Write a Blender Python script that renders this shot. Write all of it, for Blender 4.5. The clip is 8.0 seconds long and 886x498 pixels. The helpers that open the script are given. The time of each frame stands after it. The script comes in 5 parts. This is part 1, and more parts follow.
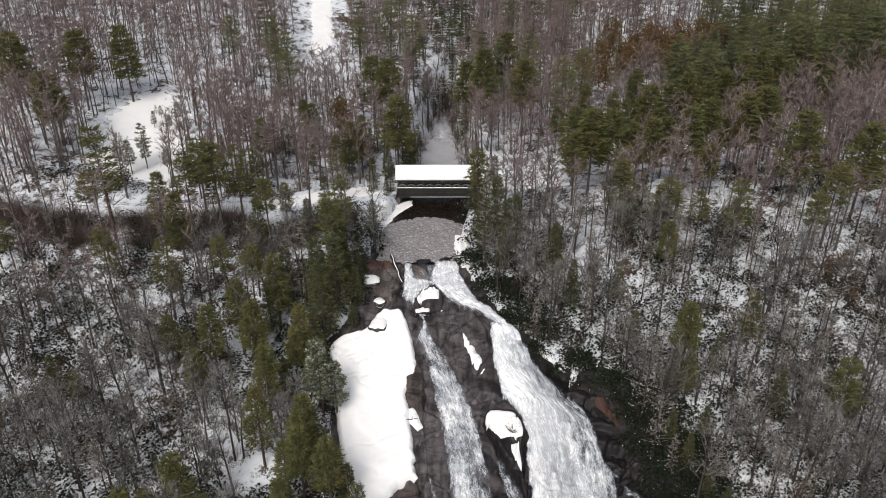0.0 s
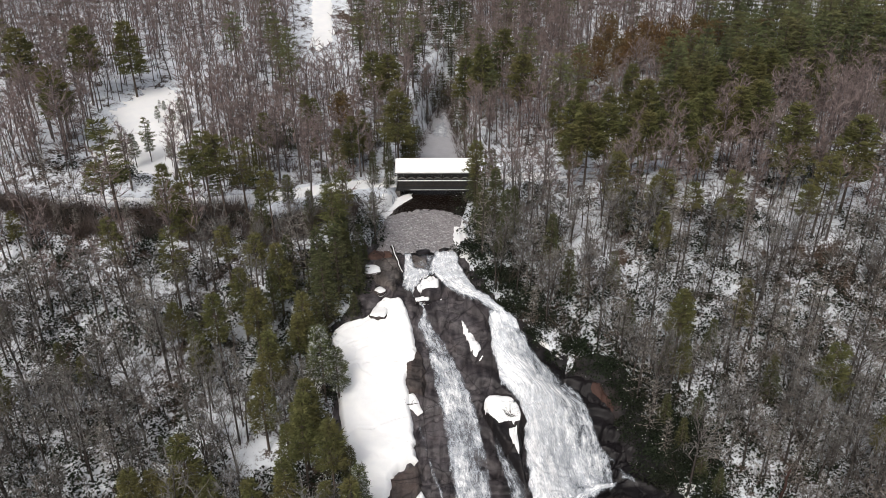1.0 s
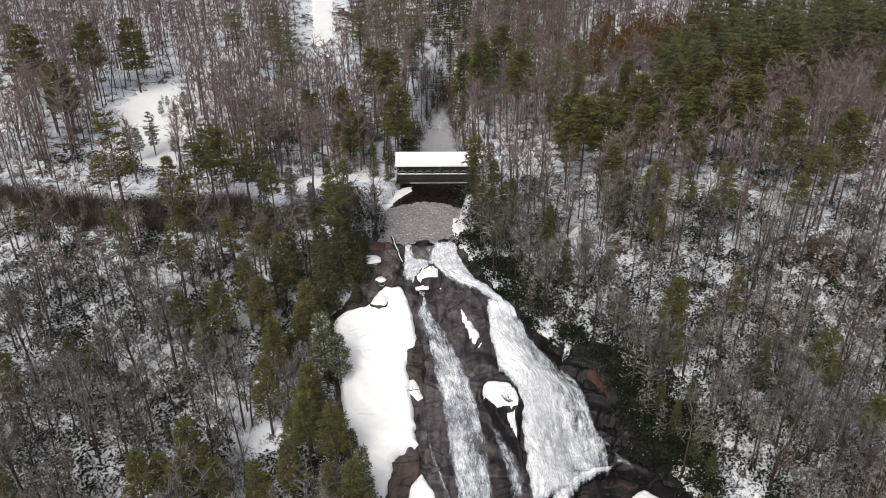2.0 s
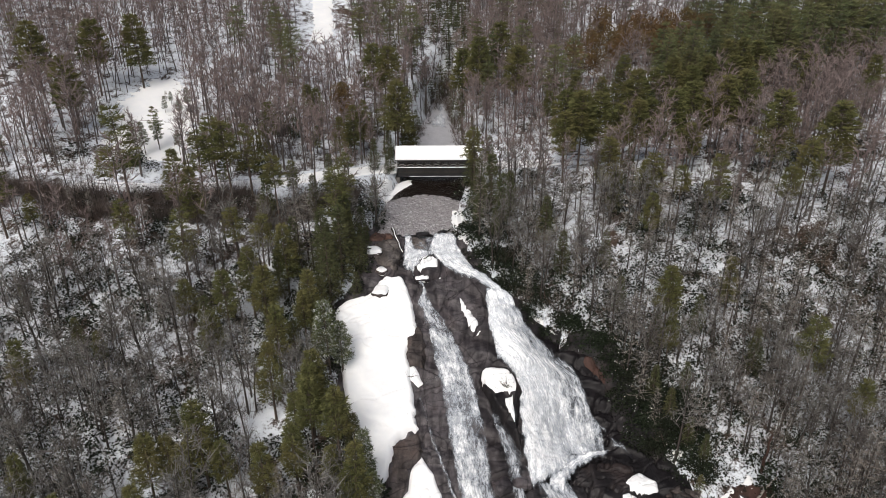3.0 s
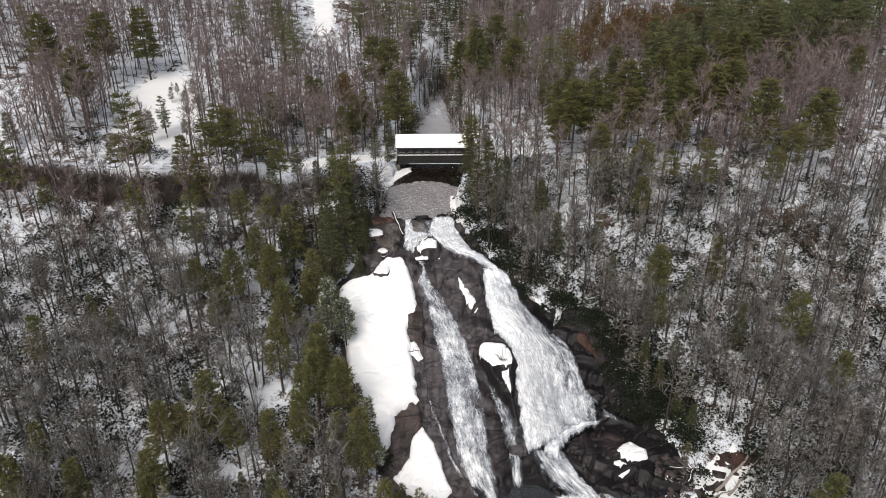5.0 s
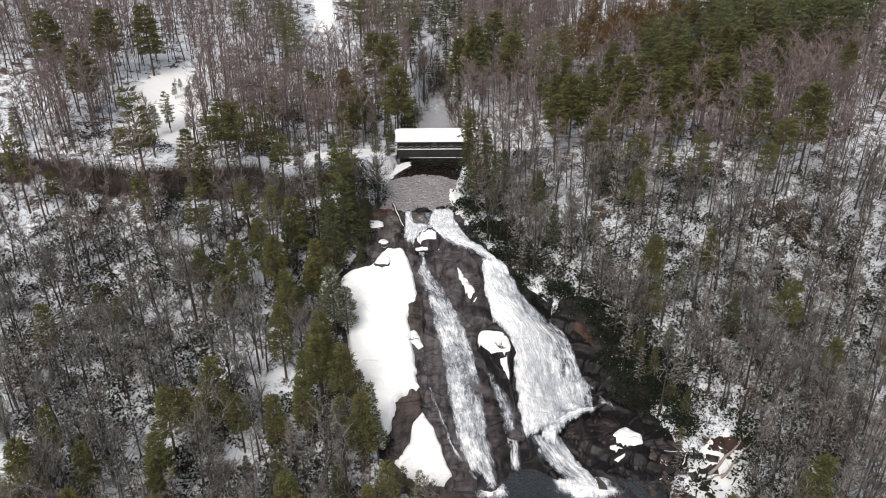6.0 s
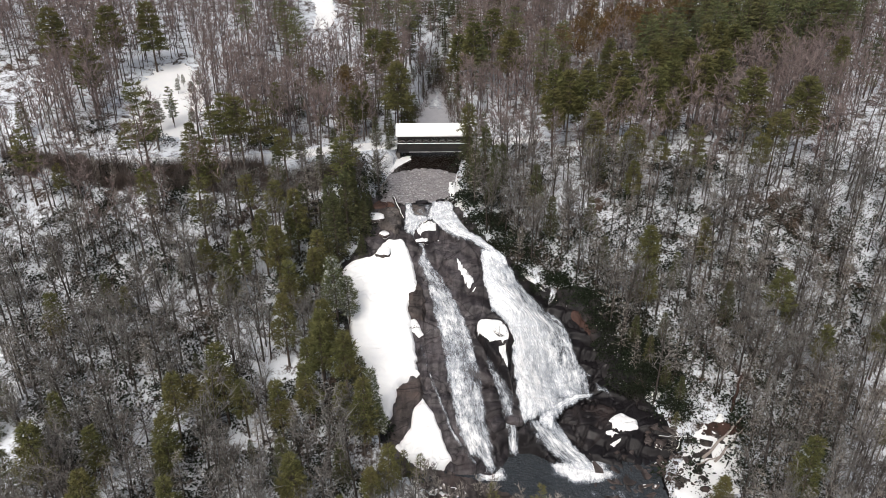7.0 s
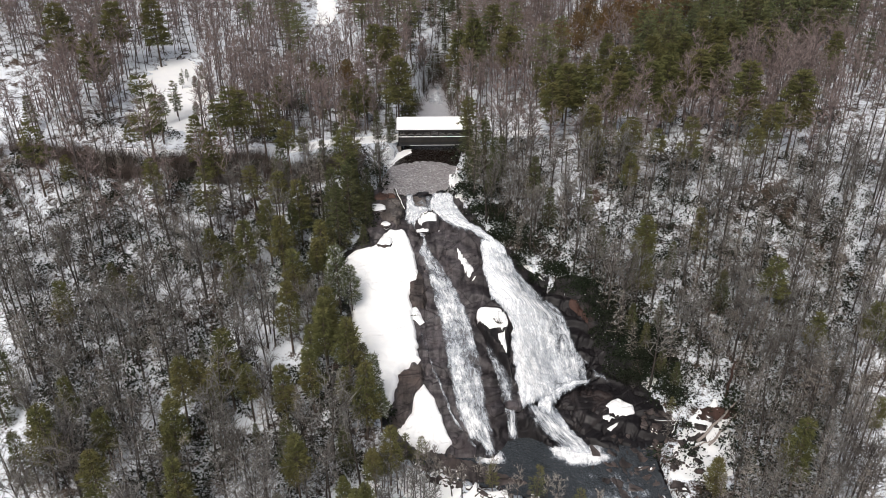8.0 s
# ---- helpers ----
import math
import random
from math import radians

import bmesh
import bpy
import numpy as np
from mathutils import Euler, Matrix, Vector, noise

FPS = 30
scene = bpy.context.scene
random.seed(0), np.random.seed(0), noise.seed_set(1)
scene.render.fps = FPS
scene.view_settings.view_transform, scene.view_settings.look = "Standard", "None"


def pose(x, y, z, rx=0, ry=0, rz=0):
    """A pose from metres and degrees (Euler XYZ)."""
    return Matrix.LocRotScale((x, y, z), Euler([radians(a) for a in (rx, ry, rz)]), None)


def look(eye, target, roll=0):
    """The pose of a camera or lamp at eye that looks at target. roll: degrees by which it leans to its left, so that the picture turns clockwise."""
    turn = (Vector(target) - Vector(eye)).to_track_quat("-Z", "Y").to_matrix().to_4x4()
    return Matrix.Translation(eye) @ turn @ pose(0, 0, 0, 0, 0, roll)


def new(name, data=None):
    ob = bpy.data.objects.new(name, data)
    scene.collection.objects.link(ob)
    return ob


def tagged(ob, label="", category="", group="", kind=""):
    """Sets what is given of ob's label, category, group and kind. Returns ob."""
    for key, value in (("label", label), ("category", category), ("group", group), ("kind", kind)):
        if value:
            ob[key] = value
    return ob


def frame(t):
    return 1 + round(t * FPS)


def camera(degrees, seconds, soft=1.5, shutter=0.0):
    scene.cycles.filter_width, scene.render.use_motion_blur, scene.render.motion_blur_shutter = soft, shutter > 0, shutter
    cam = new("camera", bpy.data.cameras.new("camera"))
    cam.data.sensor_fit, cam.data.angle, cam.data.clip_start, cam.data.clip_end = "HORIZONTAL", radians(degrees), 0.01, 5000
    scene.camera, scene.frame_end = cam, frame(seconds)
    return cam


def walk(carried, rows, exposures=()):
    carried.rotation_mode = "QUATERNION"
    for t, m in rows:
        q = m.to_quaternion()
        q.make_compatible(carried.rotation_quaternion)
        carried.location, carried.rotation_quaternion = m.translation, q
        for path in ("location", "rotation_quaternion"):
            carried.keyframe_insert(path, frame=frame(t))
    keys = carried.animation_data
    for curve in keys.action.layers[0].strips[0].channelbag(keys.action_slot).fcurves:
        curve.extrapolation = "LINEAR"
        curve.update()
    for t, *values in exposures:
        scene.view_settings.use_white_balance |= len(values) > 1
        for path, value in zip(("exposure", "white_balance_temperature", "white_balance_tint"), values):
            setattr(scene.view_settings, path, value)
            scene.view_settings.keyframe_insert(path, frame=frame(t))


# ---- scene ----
cam = camera(60.0, 8.0, soft=0.7)
PATH = [
    (0, (0.000, -0.000, 110.500), (0.044, 88.256, 63.479), -0.03),
    (0.5, (-0.054, -1.992, 110.383), (0.066, 86.266, 63.366), -0.04),
    (1, (-0.110, -3.984, 110.267), (0.086, 84.276, 63.254), -0.04),
    (1.5, (-0.170, -5.976, 110.152), (0.102, 82.285, 63.144), -0.05),
    (3, (-0.370, -11.957, 109.814), (0.129, 76.310, 62.818), -0.07),
    (3.5, (-0.444, -13.953, 109.703), (0.129, 74.316, 62.712), -0.08),
    (4, (-0.523, -15.951, 109.594), (0.125, 72.321, 62.608), -0.08),
    (4.5, (-0.607, -17.951, 109.486), (0.116, 70.323, 62.505), -0.09),
    (6, (-0.891, -23.964, 109.168), (0.056, 64.316, 62.203), -0.11),
    (6.5, (-0.997, -25.974, 109.065), (0.024, 62.308, 62.105), -0.12),
    (7, (-1.109, -27.987, 108.962), (-0.015, 60.297, 62.009), -0.12),
    (7.5, (-1.228, -30.004, 108.862), (-0.109, 58.312, 61.969), -0.13),
    (8, (-1.354, -32.025, 108.762), (-0.208, 56.190, 61.680), -0.13),
]
EXPOSURE = 0.07
walk(cam, [(t, look(eye, target, roll)) for t, eye, target, roll in PATH], exposures=[(0, EXPOSURE - 0.04), (4.7, EXPOSURE - 0.04), (5.8, EXPOSURE + 0.08), (8, EXPOSURE + 0.08)])

# ---- overcast winter daylight ----
SUN_ELEVATION, SUN_TURN = radians(48), radians(200)
world = bpy.data.worlds.new("overcast_sky")
scene.world = world
world.use_nodes = True
wn = world.node_tree
wn.nodes.clear()
sky = wn.nodes.new("ShaderNodeTexSky")
sky.sky_type, sky.sun_disc = "NISHITA", False
sky.sun_elevation, sky.sun_rotation = SUN_ELEVATION, SUN_TURN
sky.air_density, sky.dust_density, sky.ozone_density = 1.0, 6.0, 1.0
grey = wn.nodes.new("ShaderNodeHueSaturation")
grey.inputs["Saturation"].default_value = 0.6
back = wn.nodes.new("ShaderNodeBackground")
back.inputs["Strength"].default_value = 0.13
wout = wn.nodes.new("ShaderNodeOutputWorld")
wn.links.new(sky.outputs[0], grey.inputs["Color"])
wn.links.new(grey.outputs[0], back.inputs["Color"])
wn.links.new(back.outputs[0], wout.inputs["Surface"])
sun = new("sun", bpy.data.lights.new("sun", "SUN"))
sun.data.energy, sun.data.angle, sun.data.color = 1.1, radians(25), (1.0, 0.97, 0.93)
sun.matrix_basis = look((0, 0, 300), (-math.sin(SUN_TURN) * 100, -math.cos(SUN_TURN) * 100, 300 - 100 * math.tan(SUN_ELEVATION)))


# ---- materials ----
class Nodes:
    """A small helper round one material's node tree."""

    def __init__(self, name):
        self.mat = bpy.data.materials.new(name)
        self.mat.use_nodes = True
        self.tree = self.mat.node_tree
        self.bsdf = self.tree.nodes["Principled BSDF"]

    def add(self, kind, **values):
        node = self.tree.nodes.new("ShaderNode" + kind)
        for key, value in values.items():
            node.inputs[key.replace("_", " ")].default_value = value
        return node

    def link(self, a, b):
        self.tree.links.new(a, b)

    def noise(self, scale, detail=4.0, rough=0.6, coords=None, stretch=(1, 1, 1)):
        tex = self.add("TexNoise", Scale=scale, Detail=detail, Roughness=rough)
        if coords is None:
            coords = self.add("NewGeometry").outputs["Position"]
        m = self.add("Mapping")
        m.inputs["Scale"].default_value = stretch
        self.link(coords, m.inputs["Vector"])
        self.link(m.outputs[0], tex.inputs["Vector"])
        return tex.outputs["Fac"]

    def ramp(self, fac, stops):
        node = self.add("ValToRGB")
        el = node.color_ramp.elements
        while len(el) < len(stops):
            el.new(0.5)
        for e, (at, c) in zip(el, stops):
            e.position = at
            e.color = (*c, 1) if isinstance(c, tuple) else (c, c, c, 1)
        self.link(fac, node.inputs[0])
        return node.outputs[0]

    def mix(self, fac, a, b, blend="MIX"):
        node = self.tree.nodes.new("ShaderNodeMix")
        node.data_type, node.blend_type = "RGBA", blend
        for socket, v in ((node.inputs[0], fac), (node.inputs[6], a), (node.inputs[7], b)):
            if isinstance(v, (int, float)):
                socket.default_value = v
            elif isinstance(v, tuple):
                socket.default_value = (*v, 1)
            else:
                self.link(v, socket)
        return node.outputs[2]

    def math(self, op, a, b=0.0):
        node = self.add("Math")
        node.operation = op
        for socket, v in zip(node.inputs, (a, b)):
            if isinstance(v, (int, float)):
                socket.default_value = v
            else:
                self.link(v, socket)
        return node.outputs[0]

    def bump(self, height, strength=0.5, distance=0.1):
        node = self.add("Bump", Strength=strength, Distance=distance)
        self.link(height, node.inputs["Height"])
        self.link(node.outputs[0], self.bsdf.inputs["Normal"])

    def done(self, colour, rough=0.8, spec=0.3):
        b = self.bsdf.inputs
        for socket, v in ((b["Base Color"], colour), (b["Roughness"], rough), (b["Specular IOR Level"], spec)):
            if isinstance(v, tuple):
                socket.default_value = (*v, 1)
            elif isinstance(v, (int, float)):
                socket.default_value = v
            else:
                self.link(v, socket)
        return self.mat


def make_snow():
    n = Nodes("snow")
    big, fine = n.noise(0.35, 3), n.noise(4.0, 5)
    n.bump(n.math("ADD", n.math("MULTIPLY", big, 3.0), fine), 0.15, 0.25)
    return n.done(n.ramp(big, [(0.3, (0.84, 0.85, 0.86)), (0.7, (0.91, 0.91, 0.90))]), 0.6, 0.25)


def make_floor():
    """Forest ground: snow, toned grey-blue for tree shade, broken by patches of leaf litter, twigs and dark humus."""
    n = Nodes("forest_floor")
    big, mid, fine = n.noise(0.05, 4), n.noise(0.35, 5, 0.65), n.noise(2.2, 4, 0.7)
    litter = n.ramp(fine, [(0.3, (0.025, 0.018, 0.014)), (0.7, (0.12, 0.086, 0.066))])
    # duller and bluer than open snow: shade under the trees is coloured in
    white = n.ramp(mid, [(0.3, (0.58, 0.62, 0.67)), (0.6, (0.74, 0.775, 0.82))])
    cover = n.math("ADD", n.math("MULTIPLY", big, 0.5), n.math("ADD", n.math("MULTIPLY", mid, 0.8), n.math("MULTIPLY", fine, 0.6)))
    fac = n.ramp(n.math("DIVIDE", cover, 1.9), [(0.445, 0.0), (0.505, 1.0)])
    n.bump(n.math("ADD", mid, n.math("MULTIPLY", fine, 0.3)), 0.6, 0.5)
    return n.done(n.mix(fac, litter, white), 0.9, 0.08)


def make_rock(name, dark, light, rust, wet, side=0.0):
    """Layered gneiss: broad tones, water-worn streaks, joints and hair cracks; towards the right bank it is stained darker."""
    n = Nodes(name)
    strata, big, fine = n.noise(1.0, 6, 0.62, stretch=(0.7, 0.35, 0.9)), n.noise(0.16, 4), n.noise(4.0, 6, 0.7)
    warp = n.add("TexNoise", Scale=0.25, Detail=3.0)
    at = n.add("NewGeometry").outputs["Position"]
    n.link(at, warp.inputs["Vector"])
    bent = n.mix(0.12, at, n.mix(1.0, warp.outputs["Color"], (12.0, 12.0, 12.0), "MULTIPLY"))
    lines = []
    for size, stretch, wide in ((0.11, (1.2, 0.5, 0.8), 0.009), (0.2, (0.3, 1.3, 1.3), 0.009)):
        cell = n.add("TexVoronoi", Scale=size)
        cell.feature = "DISTANCE_TO_EDGE"
        place = n.add("Mapping")
        place.inputs["Scale"].default_value = stretch
        n.link(bent, place.inputs["Vector"])
        n.link(place.outputs[0], cell.inputs["Vector"])
        lines.append(n.ramp(cell.outputs["Distance"], [(0.0, 0.3), (wide, 0.85), (wide * 2.5, 1.0)]))
    c = n.ramp(strata, [(0.25, dark), (0.5, tuple((a + b) / 2 for a, b in zip(dark, light))), (0.75, light)])
    c = n.mix(n.ramp(big, [(0.5, 0.0), (0.68, 0.7)]), c, rust)
    c = n.mix(n.math("MULTIPLY", fine, 0.5), c, dark)
    wash = n.noise(0.3, 4, 0.6, stretch=(1.3, 0.3, 0.3))
    c = n.mix(n.ramp(wash, [(0.46, 0.0), (0.60, 0.75)]), c, dark)
    c = n.mix(1.0, n.mix(1.0, c, lines[0], "MULTIPLY"), lines[1], "MULTIPLY")
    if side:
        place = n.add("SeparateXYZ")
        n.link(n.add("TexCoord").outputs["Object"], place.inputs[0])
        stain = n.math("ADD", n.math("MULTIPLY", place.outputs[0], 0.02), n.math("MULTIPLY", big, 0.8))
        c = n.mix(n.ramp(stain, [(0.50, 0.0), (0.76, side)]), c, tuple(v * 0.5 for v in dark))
    n.bump(n.math("ADD", n.math("MULTIPLY", strata, 0.5), n.math("ADD", n.math("MULTIPLY", fine, 0.25), n.math("MULTIPLY", lines[0], 0.4))), 0.4, 0.4)
    return n.done(c, n.ramp(big, [(0.3, wet), (0.7, wet + 0.25)]), 0.2)


def make_foliage(name, a, b, c, snowy=0.0):
    """Needles or leaves: a and b mixed leaf by leaf, c here and there from tree to tree."""
    n = Nodes(name)
    geo = n.add("NewGeometry")
    col = n.mix(geo.outputs["Random Per Island"], a, b)
    col = n.mix(n.ramp(n.noise(0.11, 2), [(0.42, 0.0), (0.66, 0.9)]), col, c)
    if snowy:
        dust = n.math("MULTIPLY", n.ramp(n.noise(1.6, 4, 0.7), [(0.52, 0.0), (0.62, 1.0)]), snowy)
        col = n.mix(dust, col, (0.75, 0.77, 0.8))
    n.bsdf.inputs["Subsurface Weight"].default_value = 0.0
    return n.done(col, 0.75, 0.08)


def make_bark(name, a, b, patch=None):
    n = Nodes(name)
    grain, tone = n.noise(3.0, 5, 0.7, stretch=(1.5, 1.5, 0.25)), n.noise(0.09, 2)
    col = n.mix(grain, a, b)
    col = n.mix(n.ramp(tone, [(0.4, 0.0), (0.65, 0.8)]), col, patch or b)
    n.bump(grain, 0.6, 0.05)
    return n.done(col, 0.9, 0.05)


def make_fall():
    """Broken white water: streaks along the flow, scalloped lace, and gaps that show the wet rock below."""
    n = Nodes("falling_water")
    uv = n.add("UVMap").outputs[0]
    warp = n.add("TexNoise", Scale=0.6, Detail=4.0)
    n.link(uv, warp.inputs["Vector"])
    bent = n.mix(0.25, uv, warp.outputs["Color"])
    broad = n.noise(1.0, 3, 0.5, bent, (0.45, 0.14, 1))
    streak = n.noise(1.0, 5, 0.65, bent, (2.0, 0.3, 1))
    tumble = n.noise(1.0, 6, 0.68, bent, (0.85, 0.6, 1))
    fine = n.noise(1.0, 5, 0.75, bent, (7.0, 1.5, 1))
    speck = n.noise(1.0, 5, 0.8, bent, (7.0, 5.0, 1))
    cell = n.add("TexVoronoi", Scale=1.0)
    cell.feature = "DISTANCE_TO_EDGE"
    place = n.add("Mapping")
    place.inputs["Scale"].default_value = (1.9, 1.0, 1)
    n.link(bent, place.inputs["Vector"])
    n.link(place.outputs[0], cell.inputs["Vector"])
    scallop = n.ramp(cell.outputs["Distance"], [(0.0, 1.0), (0.07, 0.25), (0.2, 0.0)])
    body = n.math("ADD", n.math("MULTIPLY", broad, 0.22), n.math("MULTIPLY", streak, 0.20))
    for layer, share in ((tumble, 0.26), (fine, 0.18), (speck, 0.14), (scallop, 0.025)):
        body = n.math("ADD", body, n.math("MULTIPLY", layer, share))
    edge = n.add("Attribute")
    edge.attribute_name = "thick"
    alpha = n.math("ADD", body, edge.outputs["Fac"])
    n.link(n.ramp(alpha, [(0.525, 0.0), (0.615, 0.5), (0.71, 1.0)]), n.bsdf.inputs["Alpha"])
    n.bump(n.math("ADD", streak, speck), 0.25, 0.3)
    return n.done(n.ramp(alpha, [(0.53, (0.36, 0.41, 0.47)), (0.61, (0.66, 0.70, 0.75)), (0.68, (0.95, 0.955, 0.96))]), 0.9, 0.05)


def make_water(name, deep, ripple, rough, foam=0.0, chop=0.35):
    n = Nodes(name)
    wave, fine = n.noise(ripple, 5, 0.65, stretch=(1, 0.45, 1)), n.noise(ripple * 3.5, 3, 0.6)
    n.bump(n.math("ADD", wave, n.math("MULTIPLY", fine, 0.4)), min(chop, 1.0), 0.25 + 1.6 * chop)
    col = n.mix(n.noise(0.2, 3), deep, tuple(v * 1.7 for v in deep))
    if foam:
        col = n.mix(n.math("MULTIPLY", n.ramp(fine, [(0.56, 0.0), (0.66, 1.0)]), foam), col, (0.7, 0.7, 0.7))
    return n.done(col, rough, 0.5)


def make_boards(name, a, b):
    n = Nodes(name)
    grain, stain = n.noise(2.5, 5, 0.7, stretch=(4, 4, 0.3)), n.noise(0.4, 4)
    info = n.add("ObjectInfo")
    col = n.mix(info.outputs["Random"], n.mix(grain, a, b), n.mix(grain, b, a))
    col = n.mix(n.ramp(stain, [(0.45, 0.0), (0.7, 0.6)]), col, tuple(v * 0.6 for v in a))
    n.bump(grain, 0.5, 0.02)
    return n.done(col, 0.8, 0.25)


SNOW = make_snow()
FLOOR = make_floor()
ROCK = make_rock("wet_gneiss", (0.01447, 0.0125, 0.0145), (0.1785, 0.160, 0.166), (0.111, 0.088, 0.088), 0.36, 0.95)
BLACK_ROCK = make_rock("black_wet_gneiss", (0.008685, 0.008, 0.009), (0.04825, 0.042, 0.043), (0.04342, 0.03, 0.027), 0.3)
BOULDER = make_rock("boulder_rock", (0.02, 0.0172, 0.0168), (0.160, 0.133, 0.126), (0.135, 0.096, 0.084), 0.5)
RUST = make_rock("rust_sandy_rock", (0.05, 0.031, 0.026), (0.19, 0.115, 0.09), (0.15, 0.08, 0.06), 0.6)
EARTH = make_rock("wet_red_earth", (0.03, 0.018, 0.015), (0.095, 0.052, 0.042), (0.08, 0.042, 0.032), 0.6)
LEDGE = make_rock("grey_layered_rock", (0.03, 0.026, 0.025), (0.25, 0.225, 0.212), (0.16, 0.13, 0.115), 0.5, 0.4)
FALL = make_fall()
POOL = make_water("plunge_pool_water", (0.028, 0.032, 0.036), 0.6, 0.16, 0.05, 0.6)
POND = make_water("pond_water", (0.24, 0.225, 0.228), 0.45, 0.16, 0.7, 1.0)
# Same pond, near-black: the bridge's shade and mirror image are in this colour.
CALM = make_water("bridge_shade_water", (0.007, 0.0042, 0.003), 0.5, 0.05)
RIVER = make_water("half_frozen_river", (0.34, 0.34, 0.36), 0.6, 0.3)
BARK = make_bark("grey_brown_bark", (0.02895, 0.025, 0.022), (0.08203, 0.073, 0.066), (0.04825, 0.041, 0.037))
GREY_BARK = make_bark("pale_grey_bark", (0.05983, 0.052, 0.049), (0.1447, 0.128, 0.121), (0.09167, 0.078, 0.073))
PINE_BARK = make_bark("pine_bark", (0.04825, 0.038, 0.032), (0.1158, 0.092, 0.078))
PALE_BARK = make_bark("pale_dead_bark", (0.20, 0.17, 0.15), (0.34, 0.30, 0.27))
TWIG = make_foliage("bare_twigs", (0.08492, 0.071, 0.067), (0.2075, 0.181, 0.174), (0.1428, 0.118, 0.112))
FAR_TWIG = make_foliage("mauve_hillside_twigs", (0.118, 0.092, 0.088), (0.272, 0.224, 0.214), (0.188, 0.142, 0.135))
FROST_TWIG = make_foliage("grey_twigs", (0.075, 0.071, 0.067), (0.261, 0.252, 0.238), (0.095, 0.084, 0.076))
DEAD_TWIG = make_foliage("pale_dead_twigs", (0.156, 0.142, 0.126), (0.339, 0.317, 0.288), (0.217, 0.189, 0.167))
PINE = make_foliage("pine_needles", (0.068, 0.074, 0.030), (0.122, 0.124, 0.050), (0.122, 0.110, 0.046))
SNOWY_PINE = make_foliage("snow_dusted_needles", (0.060, 0.074, 0.032), (0.105, 0.118, 0.052), (0.10, 0.105, 0.05), 0.75)
HEMLOCK = make_foliage("hemlock_needles", (0.046, 0.053, 0.027), (0.088, 0.097, 0.047), (0.092, 0.090, 0.043))
# Far needles are paler than the near ones: distance haze is mixed into both.
FAR_GREEN = make_foliage("hazed_conifer_needles", (0.082, 0.096, 0.046), (0.138, 0.156, 0.074), (0.140, 0.128, 0.060))
FAR_DARK = make_foliage("hazed_dark_needles", (0.055, 0.067, 0.037), (0.10, 0.115, 0.06), (0.108, 0.104, 0.05))
RUSSET = make_foliage("withered_oak_leaves", (0.10, 0.062, 0.030), (0.165, 0.098, 0.044), (0.11, 0.085, 0.04))
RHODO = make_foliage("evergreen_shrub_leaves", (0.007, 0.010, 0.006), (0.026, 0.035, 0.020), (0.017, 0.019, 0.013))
BRUSH = make_foliage("dry_brush", (0.06755, 0.055, 0.047), (0.1544, 0.128, 0.112), (0.1255, 0.09, 0.075))
DARK_BRUSH = make_foliage("dark_brush", (0.060, 0.050, 0.045), (0.195, 0.165, 0.149), (0.111, 0.084, 0.072))
SIDING = make_boards("dark_weathered_boards", (0.018, 0.018, 0.018), (0.042, 0.041, 0.040))
TIMBER = make_boards("dark_timber", (0.025, 0.022, 0.02), (0.055, 0.048, 0.042))
STEEL = make_boards("dark_painted_steel", (0.03, 0.031, 0.033), (0.05, 0.05, 0.052))
STONE = make_rock("abutment_stone", (0.05, 0.045, 0.042), (0.16, 0.15, 0.14), (0.10, 0.08, 0.06), 0.7)


# ---- fields: noise, ground height, rock height ----
def value_noise(x, y, scale, seed):
    """Smooth noise in 0..1 on arrays."""
    x, y = np.asarray(x, float) * scale + 13.7 * seed, np.asarray(y, float) * scale - 7.3 * seed
    ix, iy = np.floor(x), np.floor(y)
    fx, fy = x - ix, y - iy
    fx, fy = fx * fx * (3 - 2 * fx), fy * fy * (3 - 2 * fy)

    def rnd(a, b):
        v = np.sin(a * 127.1 + b * 311.7 + seed * 74.7) * 43758.5453
        return v - np.floor(v)

    low = rnd(ix, iy) * (1 - fx) + rnd(ix + 1, iy) * fx
    high = rnd(ix, iy + 1) * (1 - fx) + rnd(ix + 1, iy + 1) * fx
    return low * (1 - fy) + high * fy


def fractal(x, y, scale, seed, octaves=4):
    total, amp, norm = 0.0, 1.0, 0.0
    for k in range(octaves):
        total, norm = total + amp * value_noise(x, y, scale * 2**k, seed + k), norm + amp
        amp *= 0.5
    return total / norm


def curve_of(points):
    xs, ys = [p[0] for p in points], [p[1] for p in points]
    return lambda v: np.interp(v, xs, ys)


def smooth(v, a, b):
    t = np.clip((np.asarray(v, float) - a) / (b - a), 0, 1)
    return t * t * (3 - 2 * t)


POOL_Z, POND_Z = 1.0, 29.7
hill_left = curve_of([(-900, -40), (-300, -10), (40, 0), (70, 2), (80, 4), (90, 8), (100, 12), (110, 17), (125, 25), (140, 31), (160, 33), (190, 34.2), (215, 39), (240, 44), (270, 50), (330, 64), (420, 84), (600, 118), (1200, 180), (4800, 230)])
hill_right = curve_of([(-900, -40), (-300, -10), (40, 0), (70, 1.5), (90, 4), (100, 8), (107, 12), (126, 23), (140, 30.5), (160, 33), (190, 35), (215, 39), (240, 44), (270, 50), (330, 64), (420, 84), (600, 118), (1200, 180), (4800, 230)])
slab_left = curve_of([(60, -5), (70, -3), (80, 0), (86, 3.5), (95, 9.6), (101, 12.6), (111, 17), (123, 23.3), (131, 27.3), (138, 28.6), (143, 29.5), (147, 28.9), (200, 28.6)])
